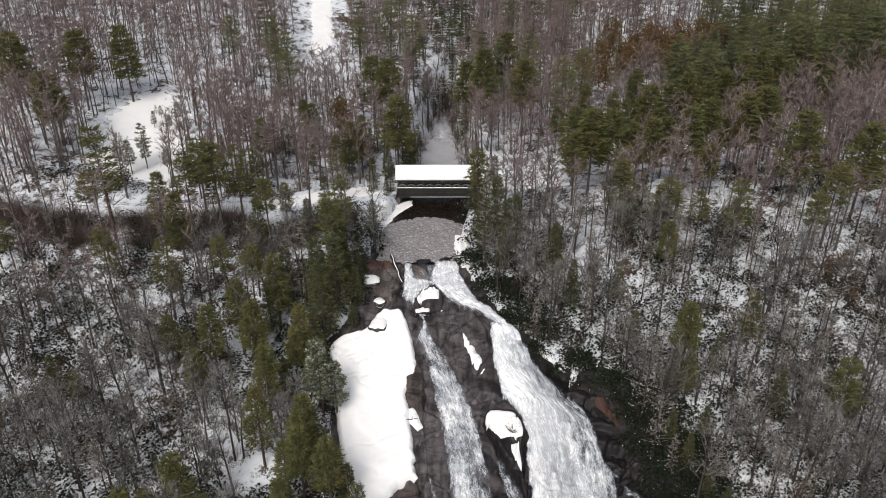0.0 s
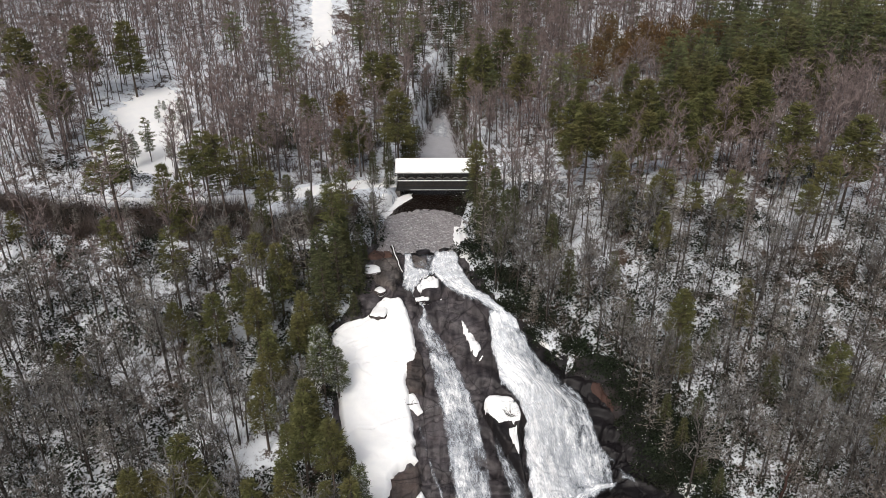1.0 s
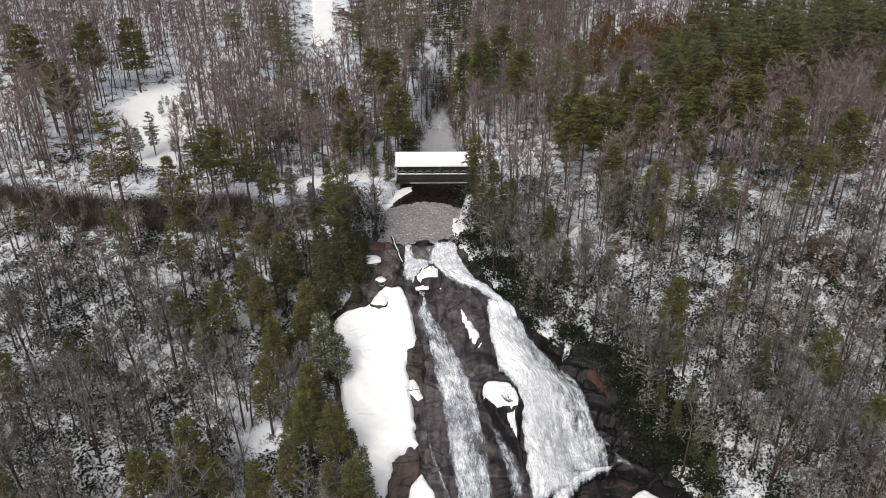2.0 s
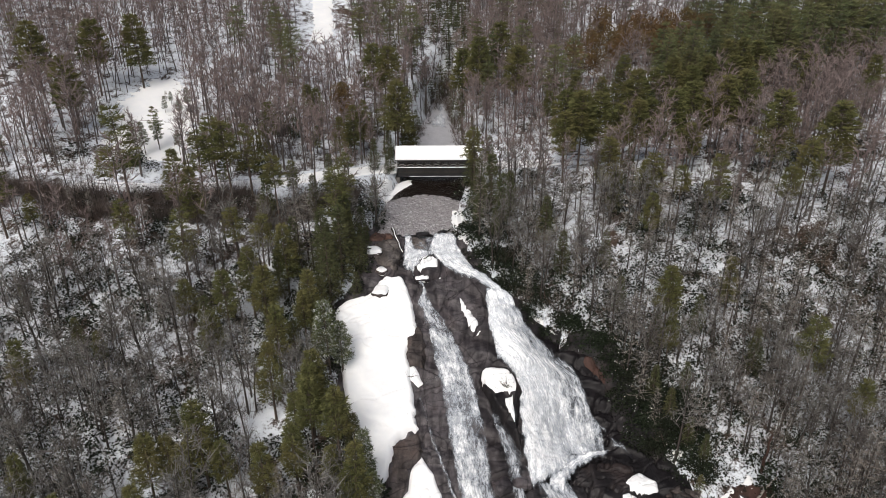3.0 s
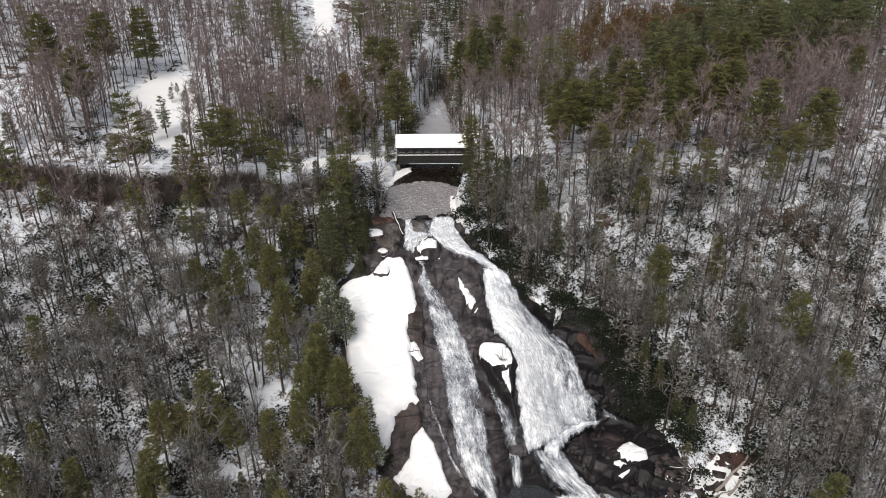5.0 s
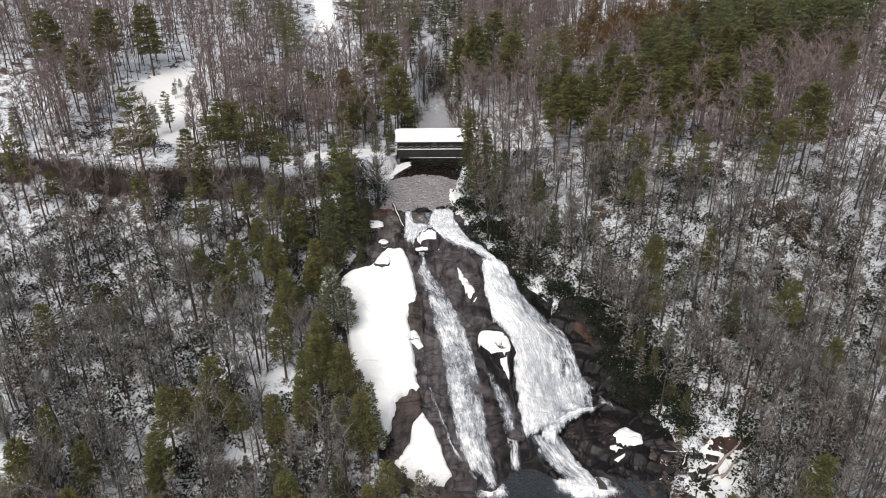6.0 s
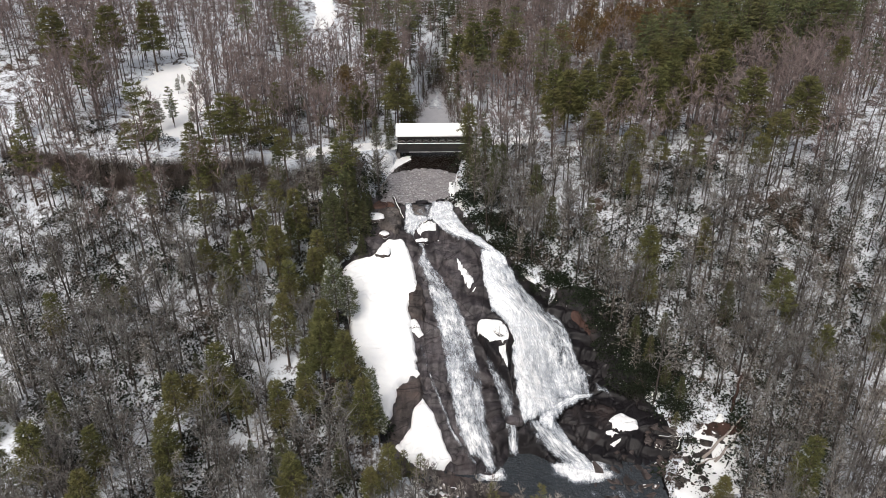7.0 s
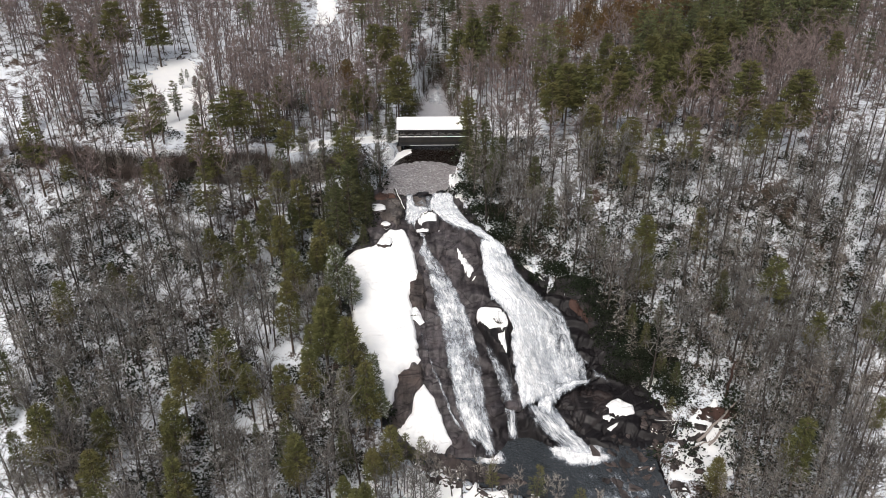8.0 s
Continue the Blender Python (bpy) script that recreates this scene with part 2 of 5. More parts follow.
slab_right = curve_of([(60, -5), (70, -3), (78, -0.5), (83, 0.6), (88, 3.0), (92, 4.4), (101, 5.0), (104, 6.0), (113, 12.5), (121, 17.5), (131, 24), (138, 27.6), (143, 29.4), (147, 28.9), (200, 28.6)])
# the gorge: left and right edge of bare rock and water, from the pool up to the bridge
edge_left = curve_of([(60, 40), (66, 28), (72, 15), (76, 3), (80, -6), (86, -9.5), (91, -12.4), (97, -15.6), (104, -17.6), (110, -19), (118, -20.6), (124, -21.4), (127, -18.5), (131, -16.5), (143, -16.5), (147, -13.3), (155, -12.9), (161, -12), (168, -10.5), (176, -8.5), (190, -7), (208, -5.4), (220, -4.8), (229, -3.2), (243, -1.6), (252, 0.6), (258, 3.5), (266, 9), (330, 14)])
edge_right = curve_of([(60, 46), (70, 42), (78, 41), (84, 42), (88, 47), (93, 44), (98.3, 42.3), (101.6, 39.6), (103.5, 36.8), (106.5, 35.7), (109.6, 34.8), (113, 34), (115.7, 33.2), (118.5, 29.8), (119.6, 26.4), (121.5, 22), (122.8, 18.4), (125, 16.8), (127.3, 14.6), (128.4, 12.3), (130.7, 9.6), (135.2, 7.2), (142, 4.4), (147, 3.6), (153, 3.2), (160, 3.8), (168, 5), (176, 6), (190, 5), (208, 4.9), (217, 4.2), (229, 2.4), (243, 3.2), (252, 3.2), (258, 1.5), (266, -2), (330, -6)])


road_middle = curve_of([(-140, 162), (-115, 161), (-98, 158.6), (-77, 156.6), (-66, 156), (-54, 157.6), (-40, 161.4), (-32, 166), (-25, 170), (-11, 178.6), (14, 178.8), (30, 180.4), (60, 184), (110, 194)])
road_level = curve_of([(-140, 38.6), (-105, 38), (-75, 37.2), (-50, 36.5), (-29, 35.6), (-12, 33.2), (10, 33.2), (30, 33.6), (60, 36), (110, 40)])


def forest_height(x, y):
    side = smooth(x, -25, 25)
    z = hill_left(y) * (1 - side) + hill_right(y) * side
    z = z + np.maximum(np.abs(x) - 25, 0) * 0.11 * smooth(y, 95, 170)
    z = z + (fractal(x, y, 0.02, 3) - 0.5) * 9 * smooth(y, 195, 300) + (fractal(x, y, 0.07, 9) - 0.5) * 2.0
    return z


def slab_height(x, y):
    w = smooth(x, 14, 26)
    basin = 3.0 * smooth(x, 10.5, 13.5) * smooth(16.5 + (91 - y) * 0.95 - x, 0, 2) * smooth(89.5 - y, 0, 2.2)
    return slab_left(y) * (1 - w) + slab_right(y) * w - basin


def gorge(x, y):
    """Metres inside (positive) or outside the gorge's edges."""
    return np.minimum(x - edge_left(y), edge_right(y) - x)


def ground_height(x, y):
    """The forest ground, sunk below rock and water inside the gorge."""
    x, y = np.asarray(x, float), np.asarray(y, float)
    d = gorge(x, y)
    low = slab_height(x, y) - 4.0
    bank = np.where(y > 140, np.where((x > 0) & (y < 166), 1.6, 5.0), 2.2)
    t = smooth(-d, -0.5, bank)
    z = low * (1 - t) + forest_height(x, y) * t
    near_bridge = np.abs(x + 1.0) < 11.5
    road = smooth(11 - np.abs(y - road_middle(x)), 0, 7) * smooth(np.abs(x + 1.5), 9, 13) * smooth(150 - np.abs(x), 0, 40) * ~near_bridge
    flat = road_level(x)
    return z * (1 - road) + (flat + (z - flat) * 0.08) * road


def rock_height(x, y):
    """The gneiss slabs of the falls, in tilted ledges."""
    x, y = np.asarray(x, float), np.asarray(y, float)
    z = slab_height(x, y)
    on = smooth(145 - y, 0, 4)
    warp = fractal(x, y, 0.09, 21, 3)
    q = (z + 0.16 * x + warp * 5) / 2.3
    stair = (smooth(q - np.floor(q), 0.72, 1.0) - (q - np.floor(q))) * 1.25
    q2 = (z - 0.22 * x + fractal(x, y, 0.2, 31, 2) * 2) / 0.8
    stair2 = (smooth(q2 - np.floor(q2), 0.7, 1.0) - (q2 - np.floor(q2))) * 0.14
    z = z + on * (stair + stair2 + (fractal(x, y, 0.14, 41, 4) - 0.5) * 0.55)
    for sx, sy, tilt, seed, deep in ((0.06, 0.20, 0.35, 101, 1.0), (0.13, 0.09, -0.5, 111, 0.8), (0.25, 0.34, 0.2, 121, 0.25)):
        f = fractal((x + tilt * y) * sx, (y - tilt * x) * sy, 1.0, seed, 4)
        z = z - on * deep * np.exp(-(((f - 0.5) / 0.014) ** 2))
    ridge = np.abs(fractal(x, y, 0.4, 131, 4) - 0.5) * 2
    z = z + on * (0.35 - ridge) * 0.10
    t = smooth(-gorge(x, y), -0.5, 3.0)
    return z * (1 - t) + (forest_height(x, y) - 0.6) * t


# ---- mesh helpers ----
def mesh_of(name, verts, faces, materials, slots=None, uv=None, soft_shade=False):
    """A mesh from arrays: verts (n, 3), faces (m, 3 or 4)."""
    verts, faces = np.asarray(verts, np.float32), np.asarray(faces, np.int32)
    me = bpy.data.meshes.new(name)
    k = faces.shape[1]
    me.vertices.add(len(verts))
    me.vertices.foreach_set("co", verts.ravel())
    me.loops.add(faces.size)
    me.loops.foreach_set("vertex_index", faces.ravel())
    me.polygons.add(len(faces))
    me.polygons.foreach_set("loop_start", np.arange(0, faces.size, k, dtype=np.int32))
    me.polygons.foreach_set("loop_total", np.full(len(faces), k, np.int32))
    for m in materials:
        me.materials.append(m)
    if slots is not None:
        me.polygons.foreach_set("material_index", np.asarray(slots, np.int32))
    if soft_shade:
        me.polygons.foreach_set("use_smooth", np.ones(len(faces), bool))
    if uv is not None:
        layer = me.uv_layers.new(name="UVMap")
        layer.data.foreach_set("uv", np.asarray(uv, np.float32)[faces.ravel()].ravel())
    me.update(calc_edges=True)
    return me


def thing(name, at=(0, 0, 0), turn=0.0, size=1.0, data=None, parent=None, **tags):
    ob = new(name, data)
    ob.matrix_basis = Matrix.LocRotScale(at, Euler((0, 0, turn)), (size, size, size))
    ob.parent = parent
    return tagged(ob, **tags)


def part(name, bm, material, parent, label=""):
    me = bpy.data.meshes.new(name)
    bm.to_mesh(me)
    bm.free()
    me.materials.append(material)
    ob = new(name, me)
    ob.parent = parent
    return tagged(ob, label=label)


def box(bm, x0, x1, y0, y1, z0, z1, bevel=0.0):
    made = bmesh.ops.create_cube(bm, size=1.0, matrix=Matrix.Translation(((x0 + x1) / 2, (y0 + y1) / 2, (z0 + z1) / 2)) @ Matrix.Diagonal((x1 - x0, y1 - y0, z1 - z0, 1)))
    if bevel:
        edges = {e for v in made["verts"] for e in v.link_edges}
        bmesh.ops.bevel(bm, geom=list(edges), offset=bevel, segments=1, affect="EDGES")
    return bm


def sheet(xs, ys, height, keep, name, materials, uv_of=None, thick_of=None, soft_shade=True):
    """A draped grid over xs, ys where keep(x, y) holds; returns its mesh."""
    gx, gy = np.meshgrid(xs, ys)
    ok = keep(gx, gy)
    gz = height(gx, gy)
    n = len(xs)
    cell = ok[:-1, :-1] & ok[1:, :-1] & ok[:-1, 1:] & ok[1:, 1:]
    r, c = np.nonzero(cell)
    a = r * n + c
    faces = np.stack([a, a + 1, a + n + 1, a + n], 1)
    used, back = np.unique(faces, return_inverse=True)
    verts = np.stack([gx.ravel(), gy.ravel(), gz.ravel()], 1)[used]
    uv = None if uv_of is None else np.stack(uv_of(verts[:, 0], verts[:, 1]), 1)
    me = mesh_of(name, verts, back.reshape(faces.shape), materials, uv=uv, soft_shade=soft_shade)
    if thick_of is not None:
        me.attributes.new("thick", "FLOAT", "POINT").data.foreach_set("value", thick_of(verts[:, 0], verts[:, 1]).astype(np.float32))
    return me


def inside(poly, x, y):
    """Signed distance to a closed polygon of the plan, positive inside."""
    p = np.array(poly, float)
    q = np.roll(p, -1, 0)
    best, odd = np.full(x.shape, 1e9), np.zeros(x.shape, bool)
    for (ax, ay), (bx, by) in zip(p, q):
        ex, ey = bx - ax, by - ay
        t = np.clip(((x - ax) * ex + (y - ay) * ey) / (ex * ex + ey * ey + 1e-9), 0, 1)
        best = np.minimum(best, np.hypot(x - ax - t * ex, y - ay - t * ey))
        if ay != by:
            odd ^= ((ay > y) != (by > y)) & (x < (bx - ax) * (y - ay) / (by - ay) + ax)
    return np.where(odd, best, -best)


def grid_for(poly, step=0.25, margin=1.0):
    p = np.array(poly, float)
    lo, hi = np.floor((p.min(0) - margin) / step) * step, p.max(0) + margin
    return np.arange(lo[0], hi[0], step), np.arange(lo[1], hi[1], step)


# ---- ground ----
far_x = np.concatenate([-np.geomspace(4800, 205, 26), np.arange(-200, 200.1, 1.6), np.geomspace(205, 4800, 26)])
far_y = np.concatenate([-np.geomspace(4000, 60, 24), np.arange(-40, 50, 15), np.arange(52, 350, 1.6), np.geomspace(353, 4800, 26)])
tagged(new("ground", sheet(far_x, far_y, ground_height, lambda x, y: np.ones(x.shape, bool), "ground", [FLOOR])), "snow-dusted forest floor with brown leaf litter showing through", "ground", kind="structure")

# ---- rock slabs of the falls ----
rx, ry = np.arange(-25, 62, 0.25), np.arange(62, 150, 0.25)
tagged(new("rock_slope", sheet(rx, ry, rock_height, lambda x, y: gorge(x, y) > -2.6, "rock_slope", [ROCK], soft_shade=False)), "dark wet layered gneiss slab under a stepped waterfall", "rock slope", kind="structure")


def snow_patch(poly, thick, label, step=0.25, ragged=0.7, base=rock_height, name="snow_patch", inset=0.0):
    def depth(x, y):
        return inside(poly, x, y) - inset + (fractal(x, y, 0.55, 51, 4) - 0.5) * 2 * ragged

    def height(x, y):
        d = depth(x, y)
        bed = base(x, y)
        top = bed + thick * smooth(d, -0.2, 0.7) - 0.1 + 0.12 * (fractal(x, y, 0.3, 61) - 0.5)
        t = smooth(d, -0.4, 0.05)
        return top * t + (np.minimum(bed, rock_height(x, y)) - 1.2) * (1 - t)

    ob = new(name, sheet(*grid_for(poly, step), height, lambda x, y: depth(x, y) > -0.7, name, [SNOW]))
    return tagged(ob, label, "snow")


snow_patch([(-11.8, 130.9), (-8.6, 130.6), (-7.2, 128.2), (-5.8, 123.7), (-5.1, 120.6), (-5.1, 117.3), (-6.3, 116.3), (-7, 113.5), (-6.3, 111.3), (-5.9, 108.4), (-5.3, 105.8), (-5.6, 104.6), (-5, 103.1), (-4.9, 100.9), (-4.3, 99.9), (-6.1, 99.6), (-7.9, 98.5), (-9.3, 96.7), (-8.7, 95.3), (-9.6, 94.1), (-10, 92.3), (-10.6, 91.2), (-12.4, 90.6), (-15, 95.3), (-17.6, 101), (-19, 107.2), (-20.6, 114.8), (-22.4, 122.6), (-19.6, 125.6), (-15.2, 126.8), (-13.4, 129.4)], 0.8, "broad smooth white snowfield beside the falls", ragged=0.45, base=lambda x, y: 0.3 * rock_height(x, y) + 0.7 * slab_height(x, y) + 0.1)
snow_patch([(-3.8, 95.1), (-2.2, 93), (-0.4, 89.9), (0.9, 86.6), (1.9, 85.2), (0.4, 83.3), (-1.9, 82.9), (-6.3, 84.4), (-9.1, 87.1), (-7.4, 88.4), (-6.1, 89.9), (-6, 91.9), (-5.2, 93.8)], 0.4, "triangular snow patch on the lower slab", ragged=0.35, base=lambda x, y: 0.5 * rock_height(x, y) + 0.5 * slab_height(x, y) + 0.15)
apron_snow = lambda x, y: 0.5 * rock_height(x, y) + 0.5 * slab_height(x, y) + 0.2  # noqa: E731
snow_patch([(33, 93.2), (35, 95), (37.1, 96.1), (38, 95.8), (40.1, 93.7), (40.1, 91.8), (37.9, 90.7), (34.7, 91.7)], 0.4, "rounded snow patch on the rock apron", 0.2, 0.25, apron_snow, inset=0.3)
snow_patch([(31.8, 90.9), (34.3, 91.6), (36.2, 90.6), (33.5, 89.4)], 0.3, "small torn snow patch on the rock apron", 0.15, 0.25, apron_snow, inset=0.3)
snow_patch([(29.4, 89.7), (30.5, 90.6), (31.1, 89.5)], 0.3, "small torn snow patch on the rock apron", 0.15, 0.1, apron_snow, inset=0.3)
snow_patch([(32.8, 88.2), (37, 90.2), (36.6, 89.4), (34.4, 88)], 0.3, "small torn snow patch on the rock apron", 0.15, 0.15, apron_snow, inset=0.3)

# ---- moving water ----
def stream(left, right, label, thick=0.25, lift=0.18, ragged=0.5, lean=0.0, name="waterfall"):
    """Falling water between two lines that run down the rock: a torn veil, and strands of white froth on it."""
    left, right = np.array(left, float), np.array(right, float)
    poly = np.vstack([left, right[::-1]])
    mid_of = curve_of(sorted(((a[1] + b[1]) / 2, (a[0] + b[0]) / 2) for a, b in zip(left, right)))

    half_of = curve_of(sorted(((a[1] + b[1]) / 2, max(abs(b[0] - a[0]) / 2, 0.5)) for a, b in zip(left, right)))

    def depth(x, y):
        return inside(poly, x, y) + (fractal(x * 2.2, y * 0.8, 0.5, 71, 4) - 0.5) * 2 * ragged

    def height(x, y):
        d = depth(x, y)
        bed = rock_height(x, y)
        top = 0.35 * bed + 0.65 * (slab_height(x, y) + 0.2) - 0.2 + (lift + 0.3) * smooth(d, -0.2, 0.7) + 0.3 * (fractal(x * 2.5, y * 0.6, 0.6, 81) - 0.5) * smooth(d, 0, 1.5)
        t = smooth(d, -0.35, 0.1)
        return top * t + (np.minimum(top, bed) - 0.4) * (1 - t)

    root = thing(name, label=label, category="waterfall")
    for layer, (rise, shift) in (("veil", (0.0, 0.0)), ("froth", (0.22, 37.0))):
        me = sheet(*grid_for(poly, 0.25), lambda x, y: height(x, y) + rise * smooth(depth(x, y), 0, 0.8), lambda x, y: depth(x, y) > -0.4, layer, [FALL], uv_of=lambda x, y: ((x - mid_of(y)) * 1.0 + shift, -y * 1.15 + shift), thick_of=lambda x, y: thick * smooth(depth(x, y), -0.4, 1.4) + lean * np.clip((x - mid_of(y)) / half_of(y), -1, 1) - 0.35 * rise - 0.25 * smooth(depth(x, y), 0.35, -0.35))
        thing(layer, data=me, parent=root)
    return root


stream([(-4, 128.6), (-5.2, 124.2), (-3.6, 121.2), (-2.8, 119.2), (-2.1, 116), (-1.4, 112.8), (-0.9, 110.3), (-0.2, 107), (0.4, 104.5), (0.8, 100.8), (1.1, 97.4), (1.6, 94.2), (2.6, 90.3), (4.4, 86.7), (6.9, 84.3), (8.4, 82)],
       [(-3.3, 128.6), (-1.7, 124.6), (0.9, 121.2), (2.7, 117.9), (4.5, 114.7), (5.6, 112.2), (6.4, 109.6), (7.2, 106.9), (7.7, 103.8), (8.2, 100.7), (8.6, 97.3), (9.2, 94.1), (9.6, 90.3), (10.1, 87.5), (10.7, 84.2), (11.4, 82)], "long thin white veil of water sliding down the slab", thick=0.11, ragged=0.5, lean=-0.02)
stream([(9.4, 128), (9.4, 121.1), (10.2, 117.2), (11.5, 113.3), (14.5, 110.2), (15, 104.5), (15, 100.8), (15.1, 96.3), (15.5, 93.2), (16.5, 90.3)],
       [(13.4, 128), (16.7, 124), (18.7, 120.5), (21.8, 118.9), (26.2, 117), (29.1, 113.1), (30, 109.7), (30.9, 106.8), (32.4, 104.3), (32.5, 100.1)], "broad white curtain of falling water", thick=0.165, lift=0.5, ragged=0.7, lean=-0.075)
stream([(15.9, 91.4), (17.5, 89.1), (18.8, 87.7), (20.3, 86.1), (22.9, 84.3), (24.9, 82)], [(23.6, 94), (24.2, 91.2), (25.7, 89.1), (27.5, 86.9), (29.2, 85.2), (30.4, 82)], "white cascade boiling over the lowest ledges", thick=0.10, lift=0.35, ragged=0.9, lean=0.05)
stream([(-2, 146), (-2.8, 140), (-2.4, 136.8), (0.6, 133.6), (4.2, 130.6), (7.4, 129.2), (10.6, 127), (11.5, 124)], [(3.3, 146), (4.4, 140), (5.4, 137), (7, 133.8), (8.6, 132.2), (11.3, 129.6), (14.2, 127), (16.8, 123.6)], "white rapids tumbling over the lip", thick=0.18, lift=0.6, ragged=0.7)
stream([(-9.6, 144.8), (-8, 139.8), (-6.8, 136)], [(3.6, 145.4), (4.6, 139.4), (3, 135)], "thin white water spreading over the ledges at the lip", thick=0.03, lift=0.35, ragged=0.9)
stream([(-9, 145.6), (-8.2, 141.5), (-8.4, 137.2), (-8.6, 133.6), (-6.4, 131), (-4.5, 128.2)], [(-6.8, 145.2), (-5.4, 140), (-1.4, 138.6), (-2.2, 136.2), (-4.9, 132.6), (-3.2, 128.2)], "white chute spilling round a snow-capped boulder", thick=0.17, lift=0.5, ragged=0.7)
stream([(-4.8, 106.1), (-3.5, 102.1), (-2, 97.4), (-0.4, 93.2), (1.3, 89.4), (3.3, 86.7), (6.3, 83.5)], [(-3.9, 106.1), (-2.5, 102.1), (-0.9, 97.4), (0.9, 93.2), (2.6, 89.4), (4.4, 86.7), (7.4, 83.7)], "thin trickle of water down the bare slab", thick=0.12, lift=0.35, ragged=0.2)
stream([(8.9, 105.4), (9.4, 102), (10.4, 98.5), (11.4, 94.6), (12.4, 90.5), (13.4, 86.5)], [(9.6, 105.4), (11.6, 101.9), (13.5, 98.6), (14.8, 95.7), (15, 91.8), (15.6, 87)], "thin sheet of spray beside the mid-stream rock", thick=0.075, lift=0.2, ragged=0.4)
stream([(-5.6, 107.8), (-3.3, 108.9), (-0.9, 110), (2.5, 111.7)], [(-5.6, 107.3), (-3.2, 108.4), (-0.8, 109.5), (2.6, 111.1)], "thin trickle of water along a seam", thick=0.3, lift=0.6, ragged=0.2)
stream([(30.7, 106.8), (32.7, 105.5), (33.9, 103.5), (35.7, 102.4), (37.2, 99.6)], [(30.5, 105.9), (32.2, 104.5), (33.4, 102.1), (35.2, 101.1), (36.6, 98.5)], "white spill of water at the edge of the falls", thick=0.14, lift=0.25, ragged=0.3)
stream([(32.9, 101.6), (29.3, 101), (26.1, 99.8), (23.6, 97.6), (21.2, 94.4), (18.5, 91.4)], [(32.4, 99.6), (29.5, 98.3), (26, 97), (24.2, 95), (23.6, 92.2), (22, 89.7)], "white splash boiling along the foot of the curtain", thick=0.25, lift=0.75, ragged=0.8)


def flat_sheet(name, xs, ys, keep, z, material, label, wave=0.0):
    ob = new(name, sheet(xs, ys, lambda x, y: z + wave * (fractal(x, y * 0.6, 0.9, 91, 4) - 0.5) + 0 * x, keep, name, [material]))
    return tagged(ob, label, "water", kind="structure")


def riffle_edge(x):
    return 168.3 - 0.05 * (x + 4) ** 2 + 1.5 * (fractal(x, x * 0, 0.5, 14) - 0.5)


flat_sheet("water_pond", np.arange(-16, 9, 0.3), np.arange(143.4, 172, 0.3), lambda x, y: (gorge(x, y) > -2.0) & (y < riffle_edge(x)) & (y > 145.4 + 3.2 * (fractal(x, x * 0, 0.45, 24, 3) - 0.5)), POND_Z, POND, "rippled grey brown pond between bridge and falls", 0.5)
# separate dark sheet where the bridge shades the pond and mirrors in it
flat_sheet("water_calm", np.arange(-16, 9, 0.4), np.arange(160, 182, 0.4), lambda x, y: (gorge(x, y) > -2.0) & (y > riffle_edge(x) - 1), POND_Z - 0.08, CALM, "calm pond water coloured near-black for the bridge's shade and reflection", 0.02)
flat_sheet("water_river", np.arange(-22, 9, 0.6), np.arange(181.8, 226, 0.6), lambda x, y: gorge(x, y) > -2.0, POND_Z + 0.01, RIVER, "calm grey river upstream of the bridge")
flat_sheet("water_rapids", np.arange(-22, 9, 0.6), np.arange(224.4, 264, 0.6), lambda x, y: gorge(x, y) > -2.0, POND_Z + 0.05, RIVER, "grey broken rapids higher up the river", 0.3)
flat_sheet("water_pool", np.arange(-6, 46, 0.4), np.arange(40, 90, 0.4), lambda x, y: (gorge(x, y) > -1), POOL_Z, POOL, "dark plunge pool at the foot of the falls", 0.15)


def foam(poly, z, label, thick=0.0):
    """A torn white skin of foam on still water."""
    depth = lambda x, y: inside(poly, x, y) + (fractal(x, y, 0.4, 151, 4) - 0.5) * 2.4  # noqa: E731
    me = sheet(*grid_for(poly, 0.3), lambda x, y: z + 0.08 + 0.12 * (fractal(x, y, 0.9, 161, 3) - 0.5), lambda x, y: depth(x, y) > -0.3, "foam", [FALL], uv_of=lambda x, y: (x * 0.55, -y * 0.9), thick_of=lambda x, y: thick - 0.1 + 0.2 * smooth(depth(x, y), -0.3, 2.5))
    tagged(new("foam", me), label, "foam")


foam([(-4.4, 219), (3.4, 218), (2.2, 234), (3.0, 250), (0.8, 251), (-1.2, 240), (-3.4, 230)], POND_Z + 0.1, "white torn water of the upper rapids", -0.02)
foam([(6.2, 84), (11.6, 84), (13, 81.6), (10, 79.4), (7, 80.4)], POOL_Z, "white foam under the thin fall", 0.16)
foam([(20, 86), (32.6, 86), (35, 81.5), (31, 78.6), (25, 79), (20.4, 82)], POOL_Z, "white foam under the cascade", 0.08)
foam([(24, 79), (38, 80), (40, 71), (30, 66), (24, 71)], POOL_Z, "torn foam on the riffles below the pool", -0.07)
foam([(2, 80), (22, 80), (20, 74), (6, 77)], POOL_Z, "thin foam lines on the pool", -0.1)


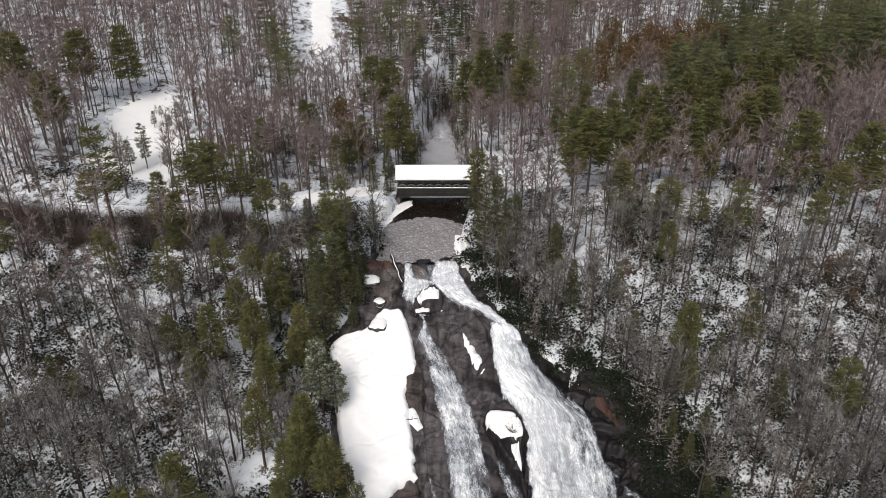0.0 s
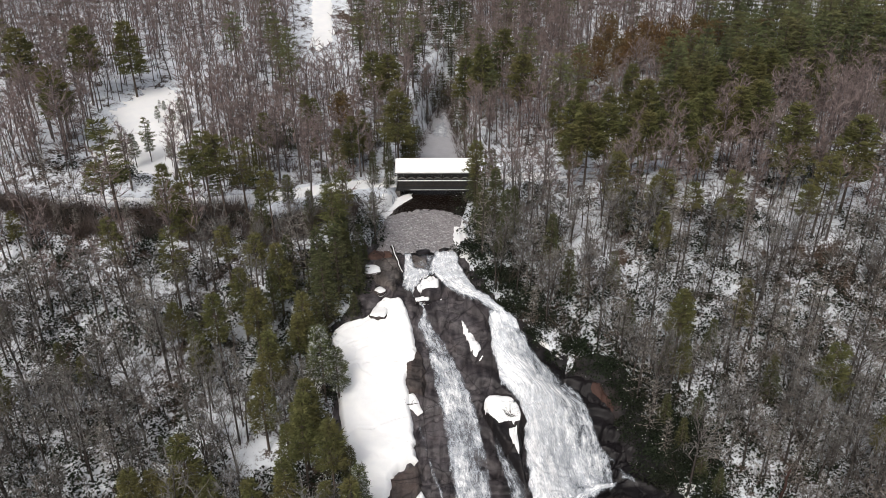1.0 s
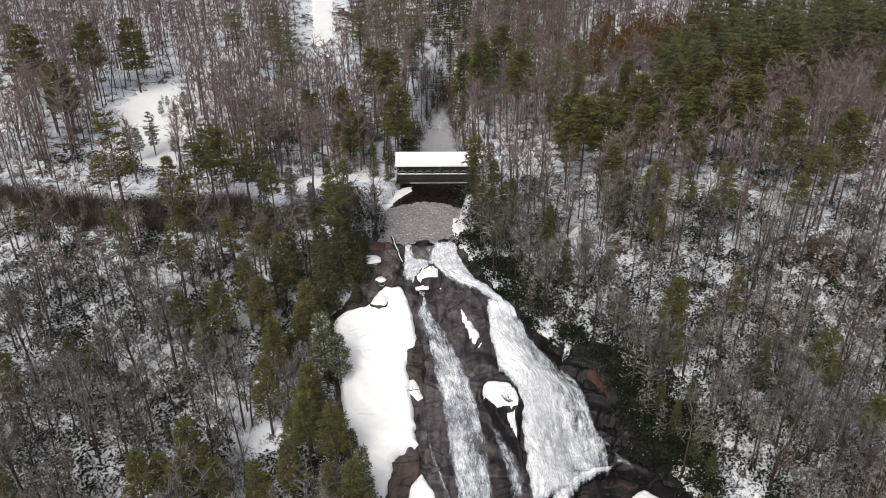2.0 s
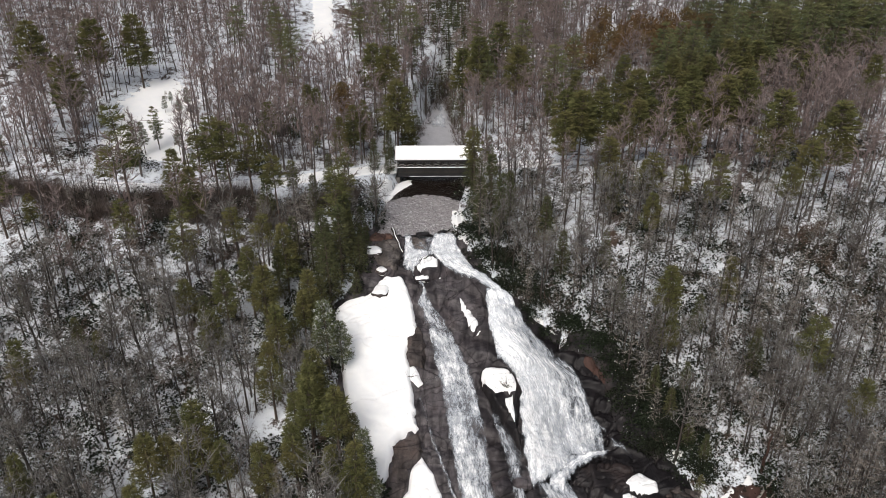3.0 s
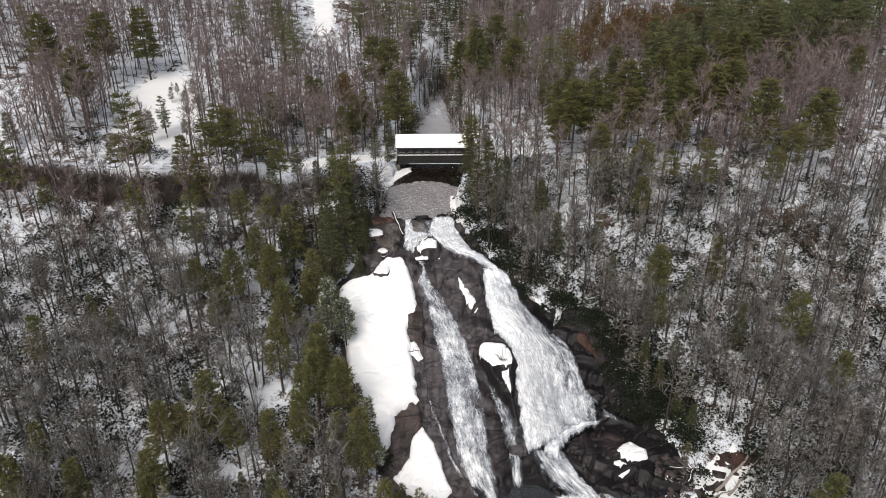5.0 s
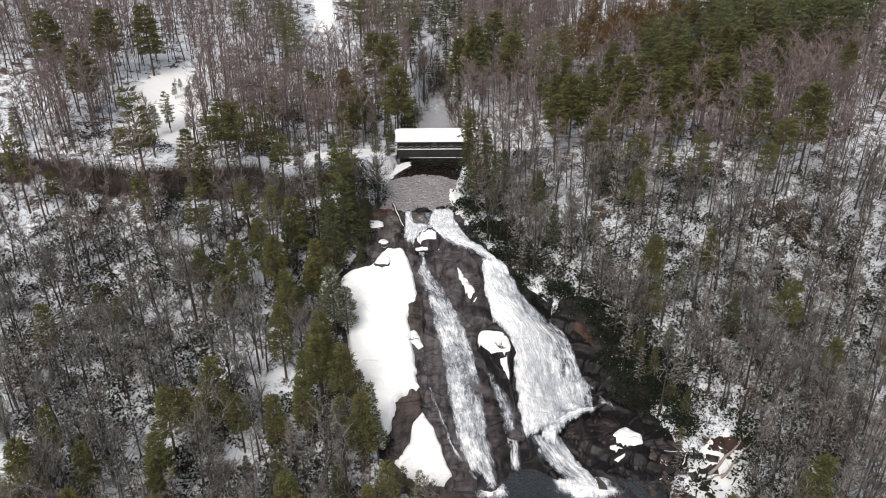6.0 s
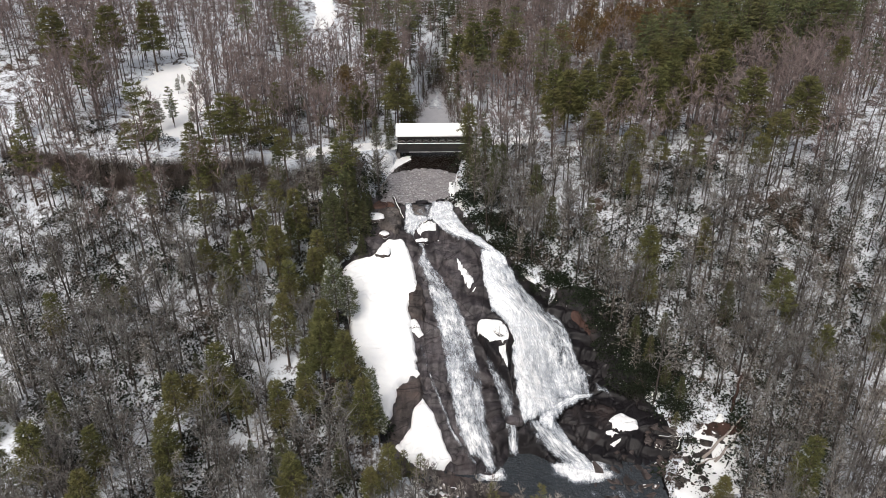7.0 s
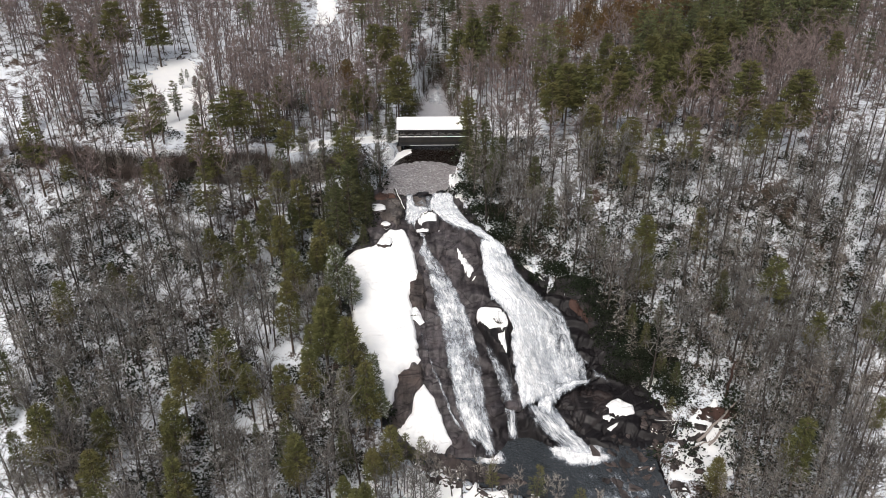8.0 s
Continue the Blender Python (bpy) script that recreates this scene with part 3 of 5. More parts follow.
# ---- covered bridge ----
def covered_bridge():
    x0, x1, yc, run = -11.3, 9.3, 178.6, 2.7
    eave, ridge, deck, low = 36.4, 38.9, 32.9, 31.4
    root = thing("covered_bridge", (0, 0, 0), label="dark weathered covered wooden bridge with a snow-laden gable roof", category="bridge")
    y0, y1 = yc - run, yc + run
    bm = box(bmesh.new(), x0, x1, y0 - 0.1, y1 + 0.1, deck - 0.25, deck)
    part("deck", bm, TIMBER, root)
    for y in (y0 + 0.3, yc, y1 - 0.3):
        bm = bmesh.new()
        box(bm, x0, x1, y - 0.05, y + 0.05, low + 0.08, deck - 0.33)
        box(bm, x0, x1, y - 0.3, y + 0.3, low, low + 0.08)
        box(bm, x0, x1, y - 0.3, y + 0.3, deck - 0.33, deck - 0.25)
        beam = part("girder", bm, STEEL, root, "dark painted steel beam")
        if y < yc - 1:
            bm = box(bmesh.new(), x0 + 3.2, x1 - 2.5, y - 0.28, y - 0.12, low + 0.08, low + 0.15, 0.02)
            part("flange_snow", bm, SNOW, beam, "line of snow on the lower flange")
    board, n = None, 68
    wide = (x1 - x0 - 0.3) / n
    for side, y in ((-1, y0), (1, y1)):
        board = None
        for k in range(n):
            if board is None:
                bm = box(bmesh.new(), 0.012, wide - 0.012, y - 0.03, y + 0.03, deck - 0.75, deck + 1.0)
                ob = part("siding_board", bm, SIDING, root)
                board = ob.data
            else:
                ob = thing("siding_board", data=board, parent=root)
            ob.location = (x0 + 0.15 + k * wide, 0.02 * side * (k % 2), -0.03 * (k * 7 % 3))
        upper = None
        for k in range(n):
            if upper is None:
                bm = box(bmesh.new(), 0.012, wide - 0.012, y - 0.03, y + 0.03, eave - 0.95, eave - 0.02)
                ob = part("siding_board", bm, SIDING, root)
                upper = ob.data
            else:
                ob = thing("siding_board", data=upper, parent=root)
            ob.location = (x0 + 0.15 + k * wide, 0.015 * side * (k % 2), 0)
        bm = box(bmesh.new(), x0, x1, y - 0.16, y + 0.16, deck + 1.0, deck + 1.12, 0.02)
        part("window_ledge", bm, TIMBER, root)
        bm = bmesh.new()
        nx = 120
        for k in range(nx):
            a, b = x0 + (x1 - x0) * k / nx, x0 + (x1 - x0) * (k + 1) / nx
            box(bm, a, b, y - 0.15, y + 0.15, deck + 1.12, deck + 1.3 + 0.06 * math.sin(k * 1.3) * math.sin(k * 0.37))
        part("ledge_snow", bm, SNOW, root, "strip of white snow on the ledge")
        bm = box(bmesh.new(), x0, x1, y - 0.12, y + 0.12, eave - 0.2, eave + 0.02)
        part("wall_plate", bm, TIMBER, root)
        bays = 9
        for k in range(bays + 1):
            x = x0 + 0.2 + (x1 - x0 - 0.4) * k / bays
            bm = box(bmesh.new(), x - 0.12, x + 0.12, y - 0.1, y + 0.1, deck, eave)
            part("post", bm, TIMBER, root)
        for k in range(bays):
            a, b = x0 + 0.2 + (x1 - x0 - 0.4) * k / bays, x0 + 0.2 + (x1 - x0 - 0.4) * (k + 1) / bays
            # a low arched brace in each opening
            bm = bmesh.new()
            for s in range(8):
                u, v = s / 8, (s + 1) / 8
                zu, zv = (deck + 1.15 + 0.75 * math.sin(math.pi * w) ** 0.6 for w in (u, v))
                pts = [(a + (b - a) * u, zu), (a + (b - a) * v, zv), (a + (b - a) * v, zv + 0.24), (a + (b - a) * u, zu + 0.24)]
                f = [bm.verts.new((px, y - 0.07, pz)) for px, pz in pts]
                g = [bm.verts.new((px, y + 0.07, pz)) for px, pz in pts]
                bm.faces.new(f)
                bm.faces.new(g[::-1])
                for i in range(4):
                    bm.faces.new((f[i], g[i], g[(i + 1) % 4], f[(i + 1) % 4]))
            bmesh.ops.remove_doubles(bm, verts=bm.verts, dist=0.002)
            part("arched_brace", bm, BRACE, root, "grey curved timber brace")
    # roof: two thick slopes with rafters' overhang, and snow on it
    over, end = 0.25, 0.5
    drop = (ridge - eave) / run * over
    for side in (-1, 1):
        bm = bmesh.new()
        pts = [(yc, ridge), (yc + side * (run + over), eave - drop), (yc + side * (run + over), eave - drop - 0.14), (yc, ridge - 0.16)]
        a = [bm.verts.new((x0 - end, y, z)) for y, z in pts]
        b = [bm.verts.new((x1 + end, y, z)) for y, z in pts]
        for loop in (a, b[::-1]):
            bm.faces.new(loop)
        for i in range(4):
            bm.faces.new((a[i], b[i], b[(i + 1) % 4], a[(i + 1) % 4]))
        bmesh.ops.recalc_face_normals(bm, faces=bm.faces)
        roof = part("roof", bm, STEEL, root, "dark metal roof slope")
        xs, vs = np.linspace(x0 - end + 0.03, x1 + end - 0.03, 110), np.linspace(0.0, 1.0, 16)
        gx, gv = np.meshgrid(xs, vs)
        gy = yc + side * gv * (run + over - 0.04)
        thick = 0.2 + 0.1 * (fractal(gx, gy, 0.6, 7) - 0.5)
        thick = thick * smooth(gv, 1.02, 0.94) * smooth(np.minimum(gx - xs[0], xs[-1] - gx), -0.05, 0.2) + 0.015
        gz = ridge - gv * (ridge - eave + drop) + thick
        a = (np.arange(15)[:, None] * 110 + np.arange(109)).ravel()
        me = mesh_of("roof_snow", np.stack([gx.ravel(), gy.ravel(), gz.ravel()], 1), np.stack([a, a + 1, a + 111, a + 110], 1), [SNOW], soft_shade=True)
        ob = new("roof_snow", me)
        ob.parent = roof
        tagged(ob, label="thick even layer of white snow")
    for x in (x0, x1):
        bm = bmesh.new()
        tri = [(y0, eave), (y1, eave), (yc, ridge - 0.16)]
        f = [bm.verts.new((x - 0.05, y, z)) for y, z in tri]
        g = [bm.verts.new((x + 0.05, y, z)) for y, z in tri]
        bm.faces.new(f), bm.faces.new(g[::-1])
        for i in range(3):
            bm.faces.new((f[i], g[i], g[(i + 1) % 3], f[(i + 1) % 3]))
        part("gable", bm, SIDING, root)
    for k in range(12):
        x = x0 + 0.8 + k * (x1 - x0 - 1.6) / 11
        part("tie_beam", box(bmesh.new(), x - 0.1, x + 0.1, y0, y1, eave - 0.2, eave), TIMBER, root)
    return root


BRACE = make_boards("grey_timber", (0.15, 0.145, 0.137), (0.26, 0.25, 0.235))
covered_bridge()
for x0, x1 in ((-15.5, -10.6), (8.4, 13)):
    root = thing("abutment", label="rough stone abutment under the covered bridge end", category="abutment")
    part("masonry", box(bmesh.new(), x0, x1, 175.3, 181.9, 28, 31.38, 0.08), STONE, root)

# ---- trees: templates as arrays of triangles ----
rng = np.random.default_rng(4)


def cone(a, b, ra, rb, sides=3):
    """A tapered stick from a to b without ends."""
    a, b = np.asarray(a, float), np.asarray(b, float)
    w = (b - a) / (np.linalg.norm(b - a) + 1e-9)
    u = np.cross(w, (0.3, 0.9, 0.2))
    u /= np.linalg.norm(u) + 1e-9
    v = np.cross(w, u)
    ang = np.arange(sides) * 2 * np.pi / sides
    ring = np.cos(ang)[:, None] * u + np.sin(ang)[:, None] * v
    if rb <= 0.004:
        verts = np.vstack([a + ra * ring, b])
        faces = [(i, (i + 1) % sides, sides) for i in range(sides)]
    else:
        verts = np.vstack([a + ra * ring, b + rb * ring])
        faces = []
        for i in range(sides):
            j = (i + 1) % sides
            faces += [(i, j, sides + j), (i, sides + j, sides + i)]
    return verts, np.array(faces)


def join(pieces):
    verts, faces, n = [], [], 0
    for v, f in pieces:
        verts.append(v)
        faces.append(f + n)
        n += len(v)
    return np.vstack(verts), np.vstack(faces)


def blades(origin, way, length, width):
    """One thin triangle for each row of origin and way."""
    n = len(origin)
    way = way / (np.linalg.norm(way, axis=1, keepdims=True) + 1e-9)
    side = np.cross(way, rng.normal(size=(n, 3)))
    side /= np.linalg.norm(side, axis=1, keepdims=True) + 1e-9
    verts = np.empty((n, 3, 3))
    verts[:, 0], verts[:, 1] = origin - side * width[:, None] / 2, origin + side * width[:, None] / 2
    verts[:, 2] = origin + way * length[:, None]
    return verts.reshape(-1, 3), np.arange(3 * n).reshape(-1, 3)


def sprigs(origin, way, length, width):
    """One pointed leaf-shaped quad, as two triangles, for each row: a spray of needles or a leaf."""
    n = len(origin)
    way = way / (np.linalg.norm(way, axis=1, keepdims=True) + 1e-9)
    side = np.cross(way, rng.normal(size=(n, 3)) * 0.6 + (0, 0, 1))
    side /= np.linalg.norm(side, axis=1, keepdims=True) + 1e-9
    verts = np.empty((n, 4, 3))
    mid = origin + way * length[:, None] * 0.55
    verts[:, 0], verts[:, 2] = origin, origin + way * length[:, None]
    verts[:, 1], verts[:, 3] = mid - side * width[:, None] / 2, mid + side * width[:, None] / 2
    a = np.arange(n)[:, None] * 4
    return verts.reshape(-1, 3), np.vstack([a + (0, 1, 2), a + (0, 2, 3)])


def stem(h, r, segs, sides, lean=0.03, top=0.15):
    pts = [np.array((0.0, 0.0, -0.6))]
    drift = rng.normal(size=2) * lean
    for k in range(1, segs + 1):
        drift = drift + rng.normal(size=2) * lean * 0.5
        pts.append(np.array((*(pts[-1][:2] + drift * h / segs), h * k / segs)))
    radii = np.linspace(r, r * top, segs + 1)
    return pts, radii, join([cone(pts[k], pts[k + 1], radii[k], radii[k + 1], sides) for k in range(segs)])


def along(pts, h, z):
    zs = [p[2] for p in pts]
    return np.array([np.interp(z, zs, [p[i] for p in pts]) for i in range(3)])


def bare_tree(h, limbs, subs, twigs, sides=4, spread=0.3, start=0.34, r=0.17, twig_w=0.05):
    """A leafless broad-leaved tree: stem and limbs, and a crown of branches and twigs."""
    pts, radii, trunk = stem(h, r, 5, sides, 0.05)
    wood, fine = [trunk], []
    for k in range(limbs):
        z = h * (start + (0.97 - start) * (k + rng.random()) / limbs)
        turn = k * 2.4 + rng.normal() * 0.4
        up = 0.8 + 0.9 * rng.random()
        length = h * spread * (1.2 - 0.8 * (z / h)) * (0.7 + 0.6 * rng.random())
        base = along(pts, h, z)
        way = np.array((math.cos(turn), math.sin(turn), up))
        way /= np.linalg.norm(way)
        mid = base + way * length * 0.5
        tip = mid + (way + (0, 0, 0.35) + rng.normal(size=3) * 0.15) * length * 0.5
        rad = max(0.05, r * 0.45 * (1.15 - z / h))
        wood.append(cone(base, mid, rad, rad * 0.6, 3))
        fine.append(cone(mid, tip, rad * 0.6, 0.0, 3))
        t = 0.15 + 0.85 * rng.random(subs)
        org = np.where(t[:, None] < 0.5, base + (mid - base) * 2 * t[:, None], mid + (tip - mid) * (2 * t[:, None] - 1))
        w = way + rng.normal(size=(subs, 3)) * 0.65 + (0, 0, 0.2)
        w /= np.linalg.norm(w, axis=1, keepdims=True)
        far = length * (0.3 + 0.35 * rng.random(subs)) + 0.5
        fine.append(blades(org, w, far, twig_w * (1.3 + 0.6 * rng.random(subs))))
        i = np.repeat(np.arange(subs), twigs)
        u = rng.random(len(i))
        fine.append(blades(org[i] + w[i] * (far[i] * u)[:, None], w[i] * 0.8 + rng.normal(size=(len(i), 3)) * 0.6 + (0, 0, 0.15), 0.45 + 0.9 * rng.random(len(i)), twig_w * (0.6 + 0.6 * rng.random(len(i)))))
    return join(wood), join(fine)


def pine_tree(h, whorls, per, sprays, start=0.4, wide=0.2, droop=0.1, shape=0.75, sides=5, fat=0.62, thin=0.0):
    """A conifer: stem with whorls of boughs, each carrying tufts of thin needle blades. Gaps and broken boughs come from thin."""
    pts, radii, trunk = stem(h, h * 0.0125 + 0.05, 5, sides, 0.015, 0.08)
    wood, green = [trunk], []
    for k in range(whorls):
        u = (k + 0.4 * rng.random()) / whorls
        z = h * (start + (0.985 - start) * u)
        for j in range(per):
            if rng.random() < thin:
                continue
            turn = 2 * np.pi * (j + 0.5 * rng.random()) / per + k * 1.1
            length = h * wide * (1 - u) ** shape * (0.65 + 0.55 * rng.random()) + 0.35
            if u < 0.2:
                length *= 0.65 + 1.5 * u
            base = along(pts, h, z)
            flat = np.array((math.cos(turn), math.sin(turn), 0.0))
            tip = base + flat * length + np.array((0, 0, length * (0.25 * u - droop + 0.1 * rng.normal())))
            wood.append(cone(base, tip, 0.035 + 0.01 * length, 0.0, 3))
            n = max(5, int(2.6 * sprays * (0.4 + 0.6 * (1 - u) ** 0.5)))
            t = 0.2 + 0.8 * rng.random(n) ** 0.75
            cross = np.array((-flat[1], flat[0], 0))
            fan = rng.normal(size=(n, 1)) * 0.22 * length * np.minimum(1.0, 1.5 - t)[:, None]
            org = base + (tip - base) * t[:, None] + cross * fan + rng.normal(size=(n, 3)) * (0.08, 0.08, 0.10)
            w = flat * (0.4 + rng.random((n, 1))) + cross * (np.sign(fan) * 0.5 + rng.normal(size=(n, 1)) * 0.6) + np.array((0, 0, 0.2)) + rng.normal(size=(n, 3)) * (0, 0, 0.4)
            green.append(blades(org, w, fat * (0.6 + 0.7 * rng.random(n)), fat * 0.25 * (0.6 + 0.8 * rng.random(n))))
    n = 12
    green.append(blades(np.tile(along(pts, h, h * 0.95), (n, 1)), rng.normal(size=(n, 3)) * 0.5 + (0, 0, 0.7), np.full(n, 0.8), np.full(n, 0.2)))
    return join(wood), join(green)


def dead_hemlock(h):
    """A needleless conifer: straight stem in a narrow plume of fine grey twigs."""
    pts, radii, trunk = stem(h, 0.05 + 0.009 * h, 5, 4, 0.02, 0.1)
    fine, limbs = [], 54
    for k in range(limbs):
        u = (k + rng.random()) / limbs
        base = along(pts, h, h * (0.16 + 0.82 * u))
        turn = k * 2.4 + rng.normal() * 0.4
        length = h * 0.15 * (1 - u) ** 0.8 * (0.5 + 0.8 * rng.random()) + 0.35
        way = np.array((math.cos(turn), math.sin(turn), 0.45 * u + 0.15 * rng.normal()))
        fine.append(blades(base[None], way[None], np.array([length]), np.array([0.1])))
        org = base + way * (length * (0.2 + 0.75 * rng.random((5, 1))))
        fine.append(blades(org, way * 0.7 + rng.normal(size=(5, 3)) * 0.6, 0.4 + 0.7 * rng.random(5), np.full(5, 0.07)))
    return trunk, join(fine)


def leafy_tree(h, leaves):
    """An oak that keeps its withered leaves."""
    trunk, fine = bare_tree(h, 12, 2, 2)
    lobes = 9
    turn, lift = np.arange(lobes) * 2.4, (np.arange(lobes) + 0.5) / lobes
    reach = h * 0.15 * np.sqrt(1 - (2 * lift - 1) ** 2 * 0.8)
    hub = np.stack([reach * np.cos(turn), reach * np.sin(turn), h * (0.5 + 0.38 * lift)], 1)
    way = rng.normal(size=(leaves, 3))
    way /= np.linalg.norm(way, axis=1, keepdims=True)
    org = hub[np.arange(leaves) % lobes] + way * (h * 0.125 * rng.random((leaves, 1)) ** 0.35)
    return join([trunk, fine]), sprigs(org, way + rng.normal(size=(leaves, 3)) * 0.7, 0.32 + 0.3 * rng.random(leaves), 0.24 + 0.2 * rng.random(leaves))


def shrub(r, leaves):
    """Evergreen undergrowth: drooping leaves on a low dome."""
    n = leaves
    a, t = rng.random(n) * 2 * np.pi, rng.random(n)
    rad = r * np.sqrt(t) * (0.8 + 0.3 * rng.random(n))
    org = np.stack([rad * np.cos(a), rad * np.sin(a), r * 0.9 * np.sqrt(np.maximum(0.02, 1 - t)) * (0.7 + 0.5 * rng.random(n))], 1)
    way = np.stack([np.cos(a), np.sin(a), rng.normal(size=n) * 0.5 - 0.1], 1)
    return sprigs(org, way, 0.28 + 0.34 * rng.random(n), 0.2 + 0.24 * rng.random(n))


def brush(r, twigs):
    n = twigs
    a = rng.random(n) * 2 * np.pi
    rad = r * 0.5 * np.sqrt(rng.random(n))
    org = np.stack([rad * np.cos(a), rad * np.sin(a), np.zeros(n)], 1)
    way = np.stack([np.cos(a), np.sin(a), 1.1 + rng.random(n)], 1) + rng.normal(size=(n, 3)) * 0.25
    return blades(org, way, r * (0.7 + 0.8 * rng.random(n)), 0.05 + 0.05 * rng.random(n))


def snow_caps(r, n):
    a, t = rng.random(n) * 2 * np.pi, rng.random(n)
    rad = r * np.sqrt(t)
    org = np.stack([rad * np.cos(a), rad * np.sin(a), r * 0.95 * np.sqrt(np.maximum(0.02, 1 - t)) + 0.05], 1)
    return sprigs(org, np.stack([np.cos(a), np.sin(a), 0.1 * rng.normal(size=n)], 1), 0.1 + 0.24 * rng.random(n) ** 2, 0.07 + 0.14 * rng.random(n) ** 2)


# ---- where things grow ----
def jittered(x0, x1, y0, y1, step):
    gx, gy = np.meshgrid(np.arange(x0, x1, step), np.arange(y0, y1, step))
    p = np.stack([gx.ravel(), gy.ravel()], 1) + rng.random((gx.size, 2)) * step * 0.95
    return p


def in_valley(p, slack=12):
    """The wedge of the valley that is wooded."""
    return np.abs(p[:, 0]) < (p[:, 1] + 40) * 0.60 + slack


CLEARING = [(-93, 199), (-88, 222), (-74, 218), (-68, 190), (-70, 176), (-80, 172), (-90, 182)]
TRACK = [(-36, 226), (-31, 262), (-42, 345), (-59, 345), (-55, 300), (-47, 234)]


def open_ground(p):
    """Where no tree stands: gorge, road, clearing, the track up the hill."""
    x, y = p[:, 0], p[:, 1]
    bare = gorge(x, y) > -1.2
    bare |= (np.abs(y - road_middle(x)) < 4.2) & (np.abs(x) < 100)
    bare |= (np.abs(y - road_middle(x)) < 20) & (x < -12) & (rng.random(len(x)) < 0.12)
    bare |= (np.abs(y - road_middle(x) + 2) < 10) & (x > 10) & (x < 46) & (rng.random(len(x)) < 0.85)
    bare |= (y < 84) & (x > -12) & (x < 42)
    bare |= (np.abs(x + 1) < 13) & (np.abs(y - 178.5) < 5)
    bare |= inside(CLEARING, x, y) > 0
    bare |= inside(TRACK, x, y) > 0
    bare |= (x > 0) & (x < 8) & (np.abs(y - 153) < 11)
    bare |= (np.abs(x + 13) < 6) & (np.abs(y - 169) < 8)
    bare |= (np.abs(x + 32) < 15) & (np.abs(y - 152) < 15) & (rng.random(len(x)) < 0.6)
    bare |= (np.abs(x - 58) < 26) & (np.abs(y - 172) < 16) & (rng.random(len(x)) < 0.35)
    bare |= (x > 78) & (np.abs(y - 162) < 16) & (rng.random(len(x)) < 0.45)
    bare |= (np.abs(x + 76) < 14) & (np.abs(y - 172) < 12) & (rng.random(len(x)) < 0.6)
    bare |= (x < -42) & (np.abs(y - 136) < 10) & (rng.random(len(x)) < 0.4)
    bare |= (inside([(40, 70), (43, 86), (48, 95), (57, 97), (59, 91), (56, 70)], x, y) > 0) & (rng.random(len(x)) < 0.85)
    return bare


GREEN_BELT = [(84, 252), (140, 246), (140, 216), (119, 206), (93, 200), (84, 196), (72, 193), (59, 196), (64, 214), (76, 220), (83, 230)]
PINE_STAND = [(34, 210), (51, 210), (64, 196), (61, 183), (33, 183)]
BARE_SLOPES = [[(48, 300), (100, 300), (84, 256), (80, 236), (49, 246)], [(74, 194), (92, 197), (80, 157), (56, 170)], [(100, 206), (118, 204), (98, 158), (84, 162)]]


def evergreen_share(x, y):
    """How many of the trees are conifers."""
    n = fractal(x, y, 0.03, 15, 2)
    s = 0.03 + 0.3 * smooth(n, 0.55, 0.75)
    s = s + 0.17 * smooth(np.abs(x + 30), 24, 8) * smooth(np.abs(y - 132), 32, 15)
    s = s + 0.04 * smooth(np.abs(x - 4), 40, 18) * smooth(y, 196, 215)
    s = s + 0.9 * smooth(inside(GREEN_BELT, x, y), -1, 2) + 0.35 * smooth(inside(PINE_STAND, x, y), -1, 3)
    s = s + 0.12 * smooth(x, 15, 35) * smooth(np.abs(y - 180), 30, 15)
    s = s - 0.25 * smooth(-x, 35, 55) * smooth(y, 150, 190)
    s = s - 0.25 * smooth(x, 8, 20) * smooth(170 - y, 0, 10)
    s = s - 0.12 * smooth(-x, 30, 45) * smooth(118 - y, 0, 12) + 0.05 * smooth(x, 30, 50) * smooth(150 - y, 0, 10)
    for slope in BARE_SLOPES:
        s = s - 0.6 * smooth(inside(slope, x, y), -1, 2)
    return np.clip(s, 0.02, 0.97)


def plant(name, templates, spots, sizes, materials, label, category, group):
    """Single trees, each with a trunk and a crown of its own, on shared meshes."""
    meshes = [(mesh_of("trunk", *t[0], [materials[0]]), mesh_of("crown", *t[1], [materials[1]])) for t in templates]
    z = ground_height(spots[:, 0], spots[:, 1])
    for k, ((x, y), s) in enumerate(zip(spots, sizes)):
        a, b = meshes[k % len(meshes)]
        root = thing(name, (x, y, z[k]), rng.random() * 6.28, s, label=label, category=category, group=group)
        thing("trunk", data=a, parent=root)
        thing("crown", data=b, parent=root)


